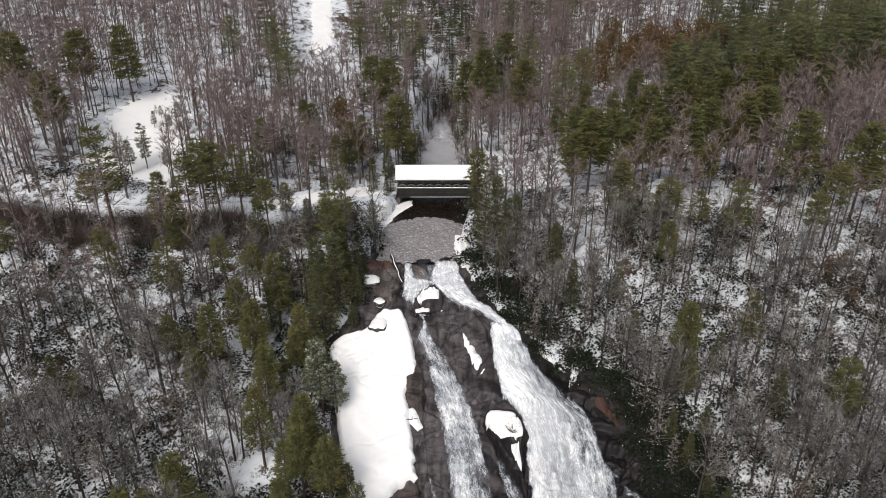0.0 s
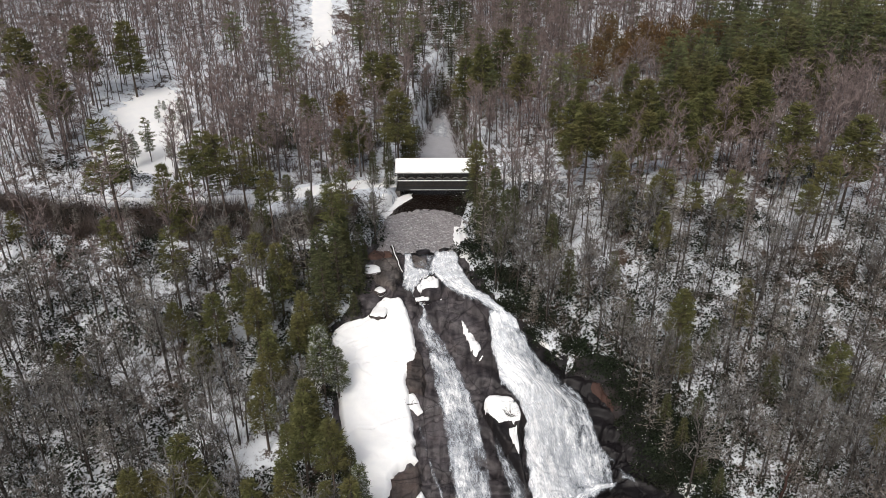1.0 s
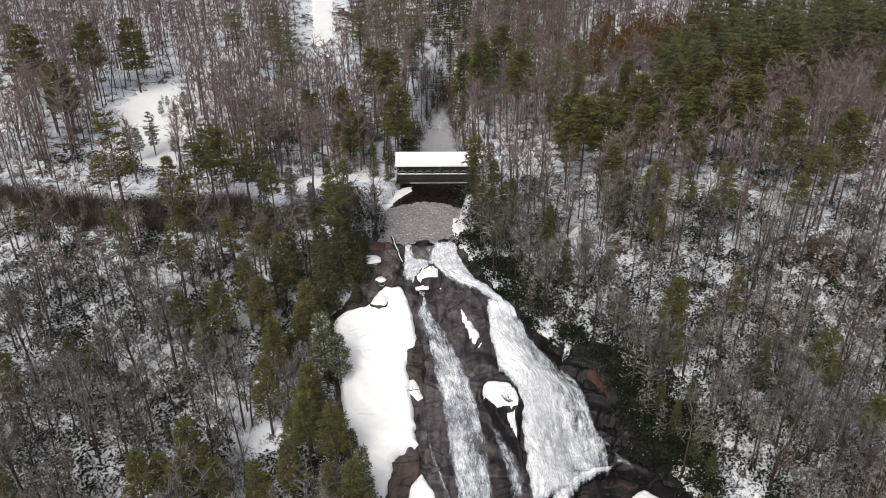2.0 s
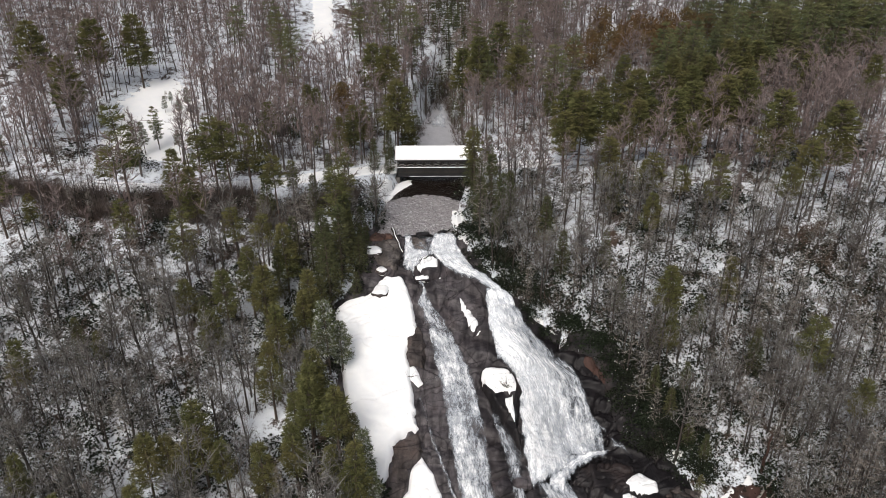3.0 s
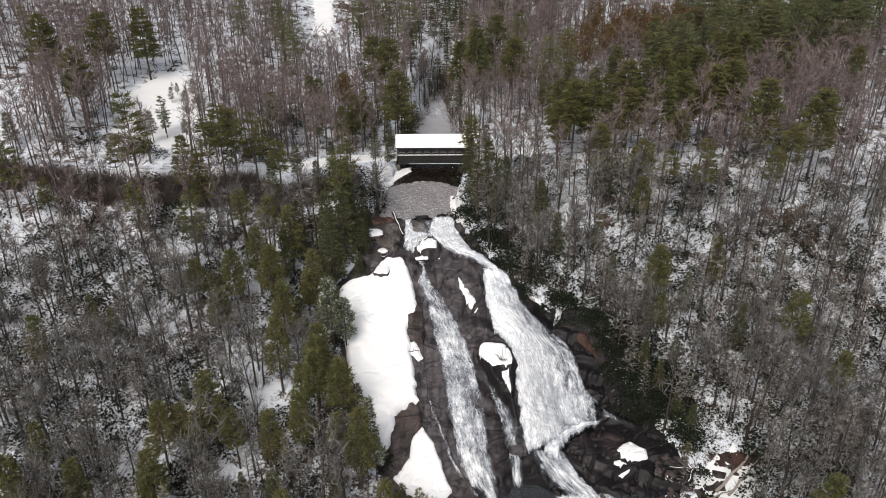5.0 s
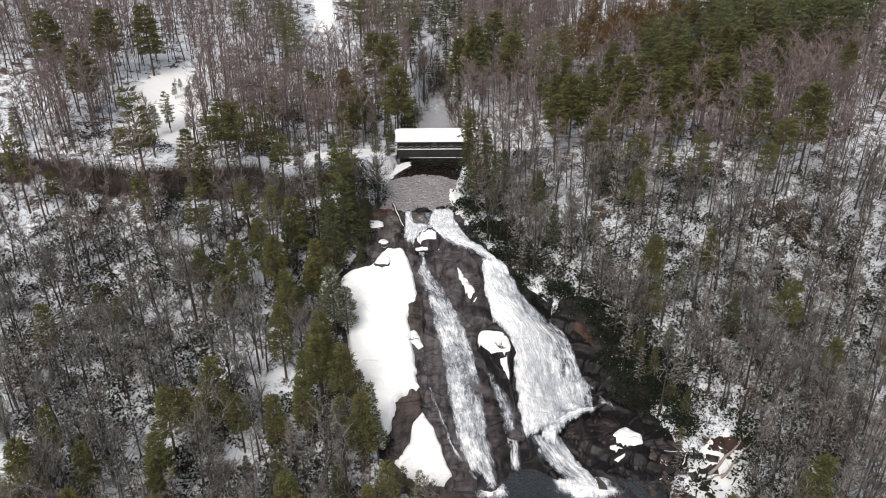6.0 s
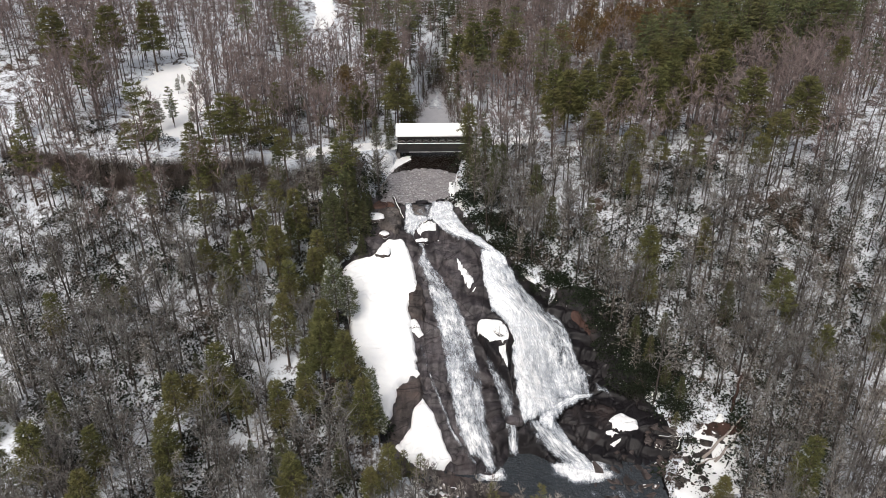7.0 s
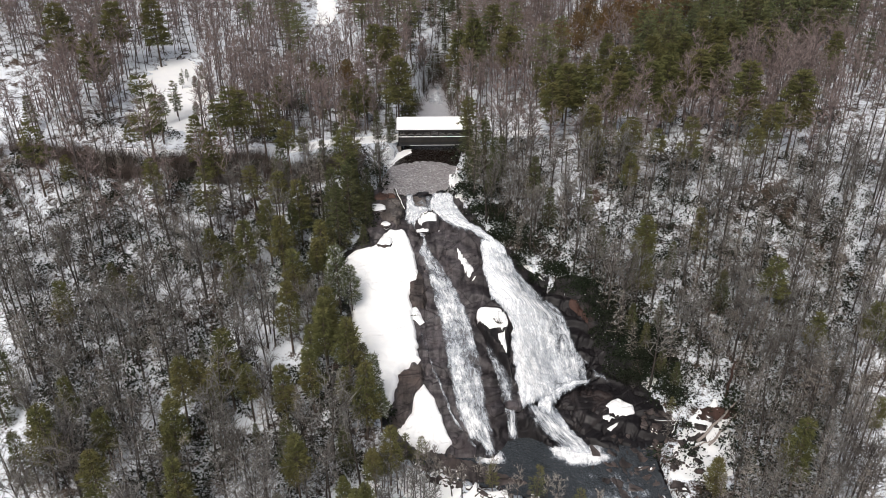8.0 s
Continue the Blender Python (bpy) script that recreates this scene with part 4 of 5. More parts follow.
def woods(name, templates, spots, sizes, materials, label, category):
    """A far stand of trees as one mesh."""
    z = ground_height(spots[:, 0], spots[:, 1])
    turn = rng.random(len(spots)) * 2 * np.pi
    V, F, M, n = [], [], [], 0
    for k, t in enumerate(templates):
        pick = np.arange(len(spots)) % len(templates) == k
        m = int(pick.sum())
        if not m:
            continue
        v = np.vstack([piece[0] for piece in t])
        f, off, slot = [], 0, []
        for i, piece in enumerate(t):
            f.append(piece[1] + off)
            slot.append(np.full(len(piece[1]), i))
            off += len(piece[0])
        f, slot = np.vstack(f), np.concatenate(slot)
        c, s = np.cos(turn[pick])[:, None], np.sin(turn[pick])[:, None]
        g = sizes[pick][:, None]
        X = (v[:, 0] * c - v[:, 1] * s) * g + spots[pick, 0:1]
        Y = (v[:, 0] * s + v[:, 1] * c) * g + spots[pick, 1:2]
        Z = v[:, 2] * g + z[pick][:, None]
        V.append(np.stack([X, Y, Z], -1).reshape(-1, 3))
        F.append((f[None] + (np.arange(m) * len(v))[:, None, None] + n).reshape(-1, 3))
        M.append(np.tile(slot, m))
        n += m * len(v)
    ob = new(name, mesh_of(name, np.vstack(V), np.vstack(F), materials, np.concatenate(M)))
    return tagged(ob, label, category, kind="stuff")


near = np.vstack([jittered(-112, 112, 56, 142, 3.6), jittered(-112, 112, 142, 200, 4.1)])
near = np.vstack([near, jittered(60, 102, 58, 122, 4.7)])
near = np.vstack([near, jittered(-58, -26, 94, 114, 6.0)])
near = near[in_valley(near) & ~open_ground(near)]
far = jittered(-225, 225, 200, 316, 3.9)
far = np.vstack([far, jittered(66, 140, 162, 214, 3.8), jittered(2, 42, 208, 300, 4.6)])
far = far[in_valley(far) & ~open_ground(far)]
near_green = rng.random(len(near)) < evergreen_share(near[:, 0], near[:, 1])
far_green = rng.random(len(far)) < evergreen_share(far[:, 0], far[:, 1])


def size_of(n, spread=0.17):
    return np.clip(1 + rng.normal(size=n) * spread, 0.55, 1.4)


def split(spots, limit, x0, y0):
    """The limit spots nearest to a place of the plan, and the rest."""
    order = np.argsort(np.hypot(spots[:, 0] - x0, spots[:, 1] - y0))
    return spots[order[:limit]], spots[order[limit:]]


bare_near = [bare_tree(10.5 + 1.4 * k, 14, 6, 5, spread=0.31, start=0.3, r=0.22, twig_w=0.085) for k in range(5)]
bare_far = [bare_tree(12 + 1.1 * k, 9, 4, 4, 3, r=0.17, twig_w=0.125, spread=0.21, start=0.45) for k in range(5)]
bare_slim = [bare_tree(12 + 1.2 * k, 12, 5, 4, 4, r=0.22, twig_w=0.12, spread=0.22, start=0.42) for k in range(5)]
pines = [pine_tree(15, 13, 5, 24, 0.30 + 0.05 * k, 0.17, shape=0.62, thin=0.1, fat=0.6) for k in range(4)]
pines_far = [pine_tree(17, 9, 5, 14, 0.36 + 0.04 * k, 0.19, shape=0.6, fat=0.62, sides=3, thin=0.06) for k in range(4)]
hemlocks = [pine_tree(13, 14, 6, 14, 0.08, 0.19, 0.2, 0.85, fat=0.56) for k in range(3)]
hemlocks_far = [pine_tree(15, 9, 5, 13, 0.22, 0.18, 0.12, 0.75, 3, 0.62) for k in range(3)]

road_pines = [pine_tree(15, 10, 5, 22, 0.42 + 0.05 * k, 0.175, shape=0.6, thin=0.24, fat=0.62) for k in range(4)]
full_pines = [pine_tree(15, 12, 6, 24, 0.34 + 0.05 * k, 0.23, shape=0.6, thin=0.04, fat=0.72) for k in range(3)]

# trees that stand out singly: plan x, plan y, height
PINES_FAR = [(49.4, 171.9, 17), (45.2, 173.5, 16), (53.4, 175, 16), (36.9, 186, 17), (64, 197, 17), (69, 195, 16), (81.4, 197.5, 17), (88.8, 203.1, 17), (74.4, 198.6, 16), (102.5, 199.1, 17), (-111.2, 199.5, 22.0), (-97.4, 204.7, 22.0), (-87.4, 211.4, 22.0), (-95.4, 181.2, 20.7), (-14.4, 207.6, 20.7), (-19.2, 210.5, 20.7), (11.5, 211.9, 22.0), (21.9, 204.3, 22.0), (18.3, 225.9, 20.7), (6.9, 219.1, 19.5), (52.6, 190.4, 19.5), (62.1, 172.1, 20.7), (70.8, 172.7, 20.7), (68.3, 173.3, 17.1), (77.8, 156.7, 23), (88, 149.5, 23), (59.8, 162, 14), (56.9, 167.4, 20.7), (32.3, 177.7, 20.7), (34.9, 169.7, 22.0), (39.6, 171.0, 20.7), (-11.5, 185.1, 22.0), (76.2, 174.5, 20.7), (39, 153.6, 17)]
PINES_ROAD = [(-69.6, 145.6, 26.8), (-93.7, 136.2, 19.5), (-51.1, 150.4, 22.0), (-47.7, 149.9, 22.0), (-43.9, 152.8, 19.5), (-54.5, 150.3, 18.3), (-49.9, 152.2, 9.8), (-36.8, 146.6, 17.1), (-52.7, 127.3, 19), (-65.5, 130.7, 17.1), (-43.0, 131.3, 15.9), (-37.1, 128.4, 17.1), (-22.1, 152.3, 15.9), (-22.1, 135.9, 22.0), (79, 142, 20), (74, 138.4, 17), (60, 140.4, 19), (71, 108, 20), (8.4, 160.5, 18.3), (-76.0, 149.5, 11.0), (-73.9, 179.3, 11.0), (-86.6, 135.5, 12.2), (47, 145.4, 17.5), (53.3, 144.0, 14.6)]
PINES_LOW = [(58.9, 122.4, 14.6), (45.3, 114.1, 12.2), (-31.2, 108.9, 18.3), (-50.1, 116.5, 14.6), (-41.6, 89.6, 20.5), (-31.3, 101.4, 18), (-23.4, 95.0, 18.3), (-18.5, 93.0, 18.3), (-14.6, 83.1, 19.5), (-71.5, 73.8, 20.7), (-62, 77, 15.5), (-58.8, 64.9, 18.3), (-45.5, 65.2, 17.1), (-50, 85.6, 17.5), (-47.0, 87.6, 14.6), (-37.3, 86.9, 14.6), (-30.3, 85.7, 15.9), (-25.4, 88.6, 15.9), (78.5, 100.8, 14.6), (90.3, 100.8, 17.1), (63.7, 70.9, 19.5), (48.8, 68.9, 12.2), (-42.2, 116.3, 17.1), (-38.2, 121.2, 17.1), (-9.8, 73.7, 14.6)]
SAPLINGS = [(-84, 190, 3), (-79.5, 206, 3), (-7, 80, 9), (-4, 77.5, 8), (17, 70, 9), (47, 91, 5), (9, 72, 7), (24, 66, 8)]
HEMLOCKS = [(8.6, 169, 10), (12.5, 172, 11), (7.8, 163.5, 12), (62, 112, 11), (26, 133, 11), (37, 124, 9), (16, 150, 12), (-17, 174.5, 9), (-12.9, 175, 7), (-13.8, 172.6, 5), (-14, 183.5, 9), (-25, 131, 16), (-23, 125, 17), (-21, 130, 18), (-20.5, 136, 15), (-24, 120, 12), (12, 153, 15), (14, 147, 13), (9.4, 158, 11), (23, 140, 12), (52, 119, 10), (12, 141, 8), (-17.6, 132.5, 10), (-17.8, 127.5, 9), (-17.4, 137, 9), (-17, 142, 8), (-19.5, 135, 11), (7.4, 152, 7), (8.6, 147.5, 8), (9.8, 151, 9), (7, 218, 13), (-27, 122, 12), (-29, 113, 10), (-9, 238, 12), (8, 246, 12), (-8, 262, 12), (10, 268, 12), (44, 104, 8), (46.5, 99, 8), (49, 96.5, 7), (41.5, 108, 8), (-2, 259, 11), (2.5, 262, 12), (6, 258, 11), (0, 268, 12), (5, 271, 12), (-4, 275, 15), (3, 281, 15), (8, 266, 14), (-1, 289, 15), (6, 291, 15), (-7, 268, 14)]
SNOWY = [(-13.6, 88.3, 15), (-21.9, 110.5, 17), (-19.5, 111.1, 15), (-11.9, 84.5, 11), (-77.3, 197.4, 5), (-77.2, 203.2, 4), (-71.5, 199.9, 7), (-72.6, 195.3, 6), (-78.4, 174.5, 8), (-75, 172.5, 9), (-72.7, 176.4, 8), (-66.8, 174.1, 7)]
OAKS = [(-27.3, 197.9, 11), (52.9, 244.9, 11), (51, 238.4, 10), (59.1, 236, 10), (63.9, 238.5, 11), (66.5, 235.8, 10), (60.5, 229, 10), (65, 228, 9), (72.9, 237.2, 11), (72.4, 228, 10), (78.3, 236, 11), (76.8, 229.3, 10), (56.3, 228.5, 10), (66.6, 222.8, 9), (82.5, 232, 11), (97.8, 233.2, 10), (41.6, 227.3, 10), (42.4, 221.4, 9), (46.7, 218, 10), (47.2, 228.1, 11), (70.9, 224, 9), (52.8, 225.4, 9), (69, 232, 10), (55, 233, 10)]


def chosen(rows, tall):
    p = np.array(rows, float)
    return p[:, :2], p[:, 2] / tall


singles = np.array(PINES_FAR + PINES_ROAD + PINES_LOW + HEMLOCKS + SNOWY + OAKS, float)[:, :2]


def roomy(p, gap):
    """Away from the single trees, with a longer clear stretch on their open valley side."""
    dx, dy = p[:, None, 0] - singles[None, :, 0], p[:, None, 1] - singles[None, :, 1]
    return np.min(np.hypot(dx / gap, np.where(dy < 0, dy / (2.2 * gap), dy / gap)), axis=1) > 1


keep = roomy(near, 2.0)
near, near_green = near[keep], near_green[keep]
keep = roomy(far, 3.0)
far, far_green = far[keep], far_green[keep]

plant("pine_tree", pines, *chosen(PINES_LOW, 15.5), (PINE_BARK, PINE), "olive green pine on the slope beside the falls", "tree", "pines beside the falls")
plant("pine_tree", road_pines, *chosen(PINES_ROAD, 15.5), (PINE_BARK, PINE), "tall olive green pine near the snowy road", "tree", "pines along the road")
plant("pine_tree", pines, *chosen(SNOWY, 15), (PINE_BARK, SNOWY_PINE), "pine with fresh snow clinging to its boughs", "tree", "snow-laden pines")
plant("pine_tree", full_pines, *chosen(PINES_FAR, 15), (PINE_BARK, PINE), "full olive green pine above the bare forest", "tree", "pines on the far hillside")
plant("pine_sapling", [pine_tree(15, 11, 4, 7, 0.25, 0.2, thin=0.2, fat=0.9) for k in range(2)], *chosen(SAPLINGS, 15), (PINE_BARK, PINE), "thin young pine standing in the snow", "tree", "young pines")
plant("hemlock_tree", hemlocks, *chosen(HEMLOCKS, 13), (PINE_BARK, HEMLOCK), "dark green hemlock with drooping boughs beside the river", "tree", "hemlocks beside the gorge")
river_bank = np.array([(float(e(y)) + d * (1 - 0.8 * float(smooth(y, 232, 250))), y) for e, d in ((edge_left, -2.2), (edge_right, 2.2)) for y in np.arange(188, 262, 7.0)])
river_bank = river_bank + rng.normal(size=river_bank.shape) * (0.7, 1.2)
plant("hemlock_tree", hemlocks_far, river_bank, (5 + 4.5 * rng.random(len(river_bank))) / 14 * (1 + 0.6 * smooth(river_bank[:, 1], 232, 250)), (PINE_BARK, HEMLOCK), "dark green conifer crowding the upstream river bank", "tree", "conifers along the upper river")
banks = np.array([(float(e(y)) - d * (0.3 - 1.7 * float(smooth(y, 232, 250))), y) for e, d in ((edge_left, 1), (edge_right, -1)) for y in np.arange(198, 260, 2.4)])
banks = banks + rng.normal(size=banks.shape) * (0.5, 0.8)
woods("river_bank_woods", bare_near, banks, (0.3 + 0.28 * rng.random(len(banks))) * (1 + 0.35 * smooth(banks[:, 1], 232, 250)), (BARK, BRUSH), "low brown leafless bushes leaning over the upper river", "shrubs")
plant("oak_tree", [leafy_tree(13, 1500) for k in range(3)], *chosen(OAKS, 9.6), (BARK, RUSSET), "oak holding its withered orange brown leaves", "tree", "withered oaks on the hillside")

shore = np.array([(x, 74.5 - 0.42 * max(x, 0) + 2.5 * math.sin(3.1 * x)) for x in (-12, -9.6, -7.4, -5, -3.2, -0.8, 1.6, 3.4, 6.2, 8.4, 11.6, 13.2, 15.4, 18.6, 20.4, 23.4, 27)])
plant("bare_sapling", bare_slim[:3], shore, 0.36 + 0.3 * rng.random(len(shore)), (BARK, DEAD_TWIG), "thin leafless sapling in the snow by the pool", "tree", "saplings by the pool")
thicket = np.array([(-13 + 12 * rng.random(), 63 + 14 * rng.random()) for k in range(34)])
plant("bare_sapling", bare_slim[:3], thicket, 0.42 + 0.28 * rng.random(len(thicket)), (GREY_BARK, FROST_TWIG), "slim leafless tree on the snowy bank below the falls", "tree", "saplings by the pool")
leafless = near[~near_green]
leafless = leafless[~((leafless[:, 0] < -34) & (leafless[:, 1] < 100) & (rng.random(len(leafless)) < 0.25))]
gaps = fractal(leafless[:, 0], leafless[:, 1], 0.075, 43, 2)
leafless = leafless[(gaps < 0.56) | (leafless[:, 1] > 150) | (rng.random(len(leafless)) < 0.5)]
gone = (rng.random(len(leafless)) < np.where(leafless[:, 0] > 6, 0.55, 0.25)) & (leafless[:, 1] < 152)
dead, leafless = leafless[gone], leafless[~gone]
dead_hemlocks = [dead_hemlock(10.5 + 1.6 * k) for k in range(4)]
a, b = split(dead, 160, 30, 95)
plant("dead_hemlock", dead_hemlocks, a, size_of(len(a), 0.22), (BARK, DEAD_TWIG), "dead needleless hemlock with a plume of pale grey twigs", "tree", "dead hemlocks on the slope")
if len(b):
    woods("dead_hemlock_woods", dead_hemlocks, b, size_of(len(b), 0.22), (BARK, DEAD_TWIG), "scattered dead pale grey hemlocks among bare trees", "trees")
a, b = split(leafless, 240, 5, 84)
plant("bare_tree", bare_near, a, size_of(len(a)), (BARK, FROST_TWIG), "leafless grey brown broad-leaved tree on the snowy slope", "tree", "bare trees round the falls")
brow = (b[:, 0] < -14) & (np.abs(b[:, 1] - 146) < 7.5)
woods("brow_bare_woods", bare_near, b[brow], size_of(int(brow.sum())) * 0.5, (BARK, TWIG), "low leafless trees below the road", "trees")
b = b[~brow]
hedge = np.stack([-21 - 91 * rng.random(620), -5.4 - 9 * rng.random(620) ** 1.4], 1)
hedge = hedge[fractal(hedge[:, 0], hedge[:, 1], 0.16, 47, 2) > 0.42]
hedge[:, 1] += road_middle(hedge[:, 0]) - 5.0 * smooth(hedge[:, 0], -46, -38)
hedge = hedge[in_valley(hedge)]
woods("roadside_bushes", [(brush(2.0 + 0.4 * k, 80), ) for k in range(4)], hedge, 0.8 + 0.5 * rng.random(len(hedge)), (DARK_BRUSH,), "dense dark brown brush along the foot of the road", "shrubs")
slim = (b[:, 1] >= 140) | ((b[:, 0] < -40) & (b[:, 1] > 124))
low, high = b[~slim], b[slim]
woods("bare_woods", bare_near, low, size_of(len(low)), (BARK, FROST_TWIG), "stand of spreading leafless grey brown trees over snow", "trees")
woods("upper_bare_woods", bare_slim, high, size_of(len(high)), (GREY_BARK, FAR_TWIG), "stand of slim leafless grey brown trees over snow", "trees")
woods("far_bare_woods", bare_far, far[~far_green], size_of(int((~far_green).sum())), (GREY_BARK, FAR_TWIG), "dense leafless hillside forest over snow", "trees")
green = near[near_green]
kind = rng.random(len(green)) < 0.6
a, b = split(green[kind], 100, -10, 110)
plant("pine_tree", pines, a, size_of(len(a), 0.25) * 0.95, (PINE_BARK, PINE), "tall olive green pine with a bare lower trunk", "tree", "pines round the falls")
if len(b):
    woods("pine_woods", pines_far, b, size_of(len(b), 0.25) * 0.85, (PINE_BARK, PINE), "scattered olive green pines among bare trees", "trees")
a = green[~kind]
plant("hemlock_tree", hemlocks, a, size_of(len(a), 0.25) * 0.75, (PINE_BARK, HEMLOCK), "dark green hemlock with drooping boughs to the ground", "tree", "hemlocks beside the gorge")
green = far[far_green]
kind = rng.random(len(green)) < 0.6
woods("far_pine_woods", pines_far, green[kind], size_of(int(kind.sum()), 0.34), (PINE_BARK, FAR_GREEN), "olive green pines on the far hillside", "trees")
woods("far_hemlock_woods", hemlocks_far, green[~kind], size_of(int((~kind).sum()), 0.34), (PINE_BARK, FAR_DARK), "dark green conifers on the far hillside", "trees")

# ---- undergrowth ----
under = jittered(-105, 105, 60, 172, 2.2)
thick = 0.49 + 2.3 * (fractal(under[:, 0], under[:, 1], 0.085, 33, 3) - 0.5) + 1.3 * (fractal(under[:, 0], under[:, 1], 0.28, 35, 2) - 0.5) + 0.25 * smooth(np.abs(under[:, 1] - 151), 3.5, 1.5) * smooth(-under[:, 0], 12, 18) * smooth(under[:, 0], -76, -66)
bank = gorge(under[:, 0], under[:, 1])
thick = thick + 0.12 * smooth(-bank, 10, 4) * smooth(under[:, 1], 92, 100) + 0.50 * smooth(under[:, 0], 8, 26) * smooth(under[:, 1], 146, 130) + 0.16 * smooth(-under[:, 0], 15, 30) * smooth(under[:, 1], 140, 124) - 0.17 * smooth(-under[:, 0], 46, 54) * smooth(under[:, 1], 106, 96) + 0.08 * smooth(np.abs(under[:, 0] + 36), 12, 6) * smooth(np.abs(under[:, 1] - 101), 9, 4)
thick = thick - 0.2 * smooth(under[:, 1], 154, 156) - 0.06 * smooth(under[:, 0], 18, 30) * smooth(under[:, 1], 134, 142) - 0.16 * smooth(-under[:, 0], 34, 44) * smooth(under[:, 1], 124, 130) * smooth(-under[:, 1], -149, -146)
snowy_open = inside([(40, 70), (43, 86), (48, 95), (57, 97), (59, 91), (56, 70)], under[:, 0], under[:, 1]) > 0
thick = thick - 0.8 * snowy_open * (rng.random(len(under)) < 0.9) + 0.12 * smooth(under[:, 0], 62, 68) * smooth(-under[:, 1], -116, -108) + 0.3 * smooth(under[:, 0], 65, 70) * smooth(-under[:, 1], -98, -90) - 1.0 * ((under[:, 1] < 85) & (under[:, 0] > -14) & (under[:, 0] < 42))
under = under[(np.abs(under[:, 1] - road_middle(under[:, 0])) > 7) & in_valley(under, 4) & (bank < -0.6) & (thick > 0.41)]
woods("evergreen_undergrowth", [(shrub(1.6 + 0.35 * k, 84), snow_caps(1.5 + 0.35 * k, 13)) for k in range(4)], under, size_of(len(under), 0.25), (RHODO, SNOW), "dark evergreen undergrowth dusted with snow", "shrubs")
scrub = jittered(-105, 105, 60, 200, 5.0)
scrub = scrub[in_valley(scrub, 4) & ~open_ground(scrub) & ~((scrub[:, 0] > 60) & (scrub[:, 1] > 125))]
woods("dry_brushwood", [(brush(1.6 + 0.5 * k, 60), ) for k in range(4)], scrub, size_of(len(scrub), 0.3), (BRUSH,), "thin reddish brown brushwood among the trees", "shrubs")


# ---- rocks, snow and driftwood of the falls ----
def lump(radii, seed, detail=3, flat=0.7):
    """A rounded block: vertices and faces of a noisy, flattened ball."""
    bm = bmesh.new()
    bmesh.ops.create_icosphere(bm, subdivisions=detail, radius=1.0)
    for v in bm.verts:
        p = v.co.copy()
        k = 1 + 0.28 * noise.noise(p * 1.1 + Vector((seed * 3.1, 0, 0))) + 0.12 * noise.noise(p * 3 + Vector((0, seed * 1.7, 0)))
        p = p * k
        m = max(abs(p.x), abs(p.y), abs(p.z) / 0.8)
        p = p * (1 - flat) + p * (flat * 0.92 / max(m, 0.3)) * p.length
        v.co = (p.x * radii[0], p.y * radii[1], p.z * radii[2])
    bm.normal_update()
    return bm


def slab_block(radii, seed):
    """An angular block: the hull of a few scattered corners."""
    dice = random.Random(seed)
    bm = bmesh.new()
    for k in range(13):
        p = Vector((dice.uniform(-1, 1), dice.uniform(-1, 1), dice.uniform(-1, 1)))
        p = p / max(abs(p.x), abs(p.y), abs(p.z)) * dice.uniform(0.75, 1.0)
        bm.verts.new((p.x * radii[0], p.y * radii[1], p.z * radii[2]))
    made = bmesh.ops.convex_hull(bm, input=bm.verts)
    bmesh.ops.delete(bm, geom=[v for v in bm.verts if not v.link_faces], context="VERTS")
    bmesh.ops.recalc_face_normals(bm, faces=bm.faces)
    bm.normal_update()
    return bm


def boulder(x, y, z, radii, turn, seed, material, snow=0.0, label="dark wet rounded boulder", name="boulder", group="", detail=3):
    root = thing(name, (x, y, z), turn, label=label, category="rock", group=group)
    shape = slab_block if detail == 2 else lump
    bm = shape(radii, seed)
    rock = part("rock", bm, material, root)
    if detail > 2:
        rock.data.polygons.foreach_set("use_smooth", np.ones(len(rock.data.polygons), bool))
    if snow:
        bm = shape(radii, seed)
        for v in bm.verts:
            up = max(0.0, min(1.0, (v.normal.z - 0.55) / 0.25))
            v.co.z += snow * up - 0.16 * (1 - up)
            v.co.x *= 0.97
            v.co.y *= 0.97
        bmesh.ops.delete(bm, geom=[f for f in bm.faces if f.normal.z < 0.05], context="FACES")
        cap = part("snow_cap", bm, SNOW, root, "thick white snow cap")
        cap.data.polygons.foreach_set("use_smooth", np.ones(len(cap.data.polygons), bool))
    return root


def mound(name, poly, thick, material, label, edge=0.8, ragged=0.3, base=rock_height, step=0.2, category="rock"):
    """A low block of rock on the slab, steep at its outline."""
    def depth(x, y):
        return inside(poly, x, y) + (fractal(x, y, 0.7, 55, 4) - 0.5) * 2 * ragged

    def height(x, y):
        return base(x, y) - 0.3 + (thick + 0.3) * smooth(depth(x, y), -0.1, edge) + 0.25 * (fractal(x, y, 0.5, 65) - 0.5)

    ob = new(name, sheet(*grid_for(poly, step), height, lambda x, y: depth(x, y) > -0.6, name, [material]))
    tagged(ob, label, category)
    return height


def sink(x, y):
    return float(rock_height(np.array([x]), np.array([y]))[0])


def lay(x, y):
    return float(ground_height(np.array([x]), np.array([y]))[0])


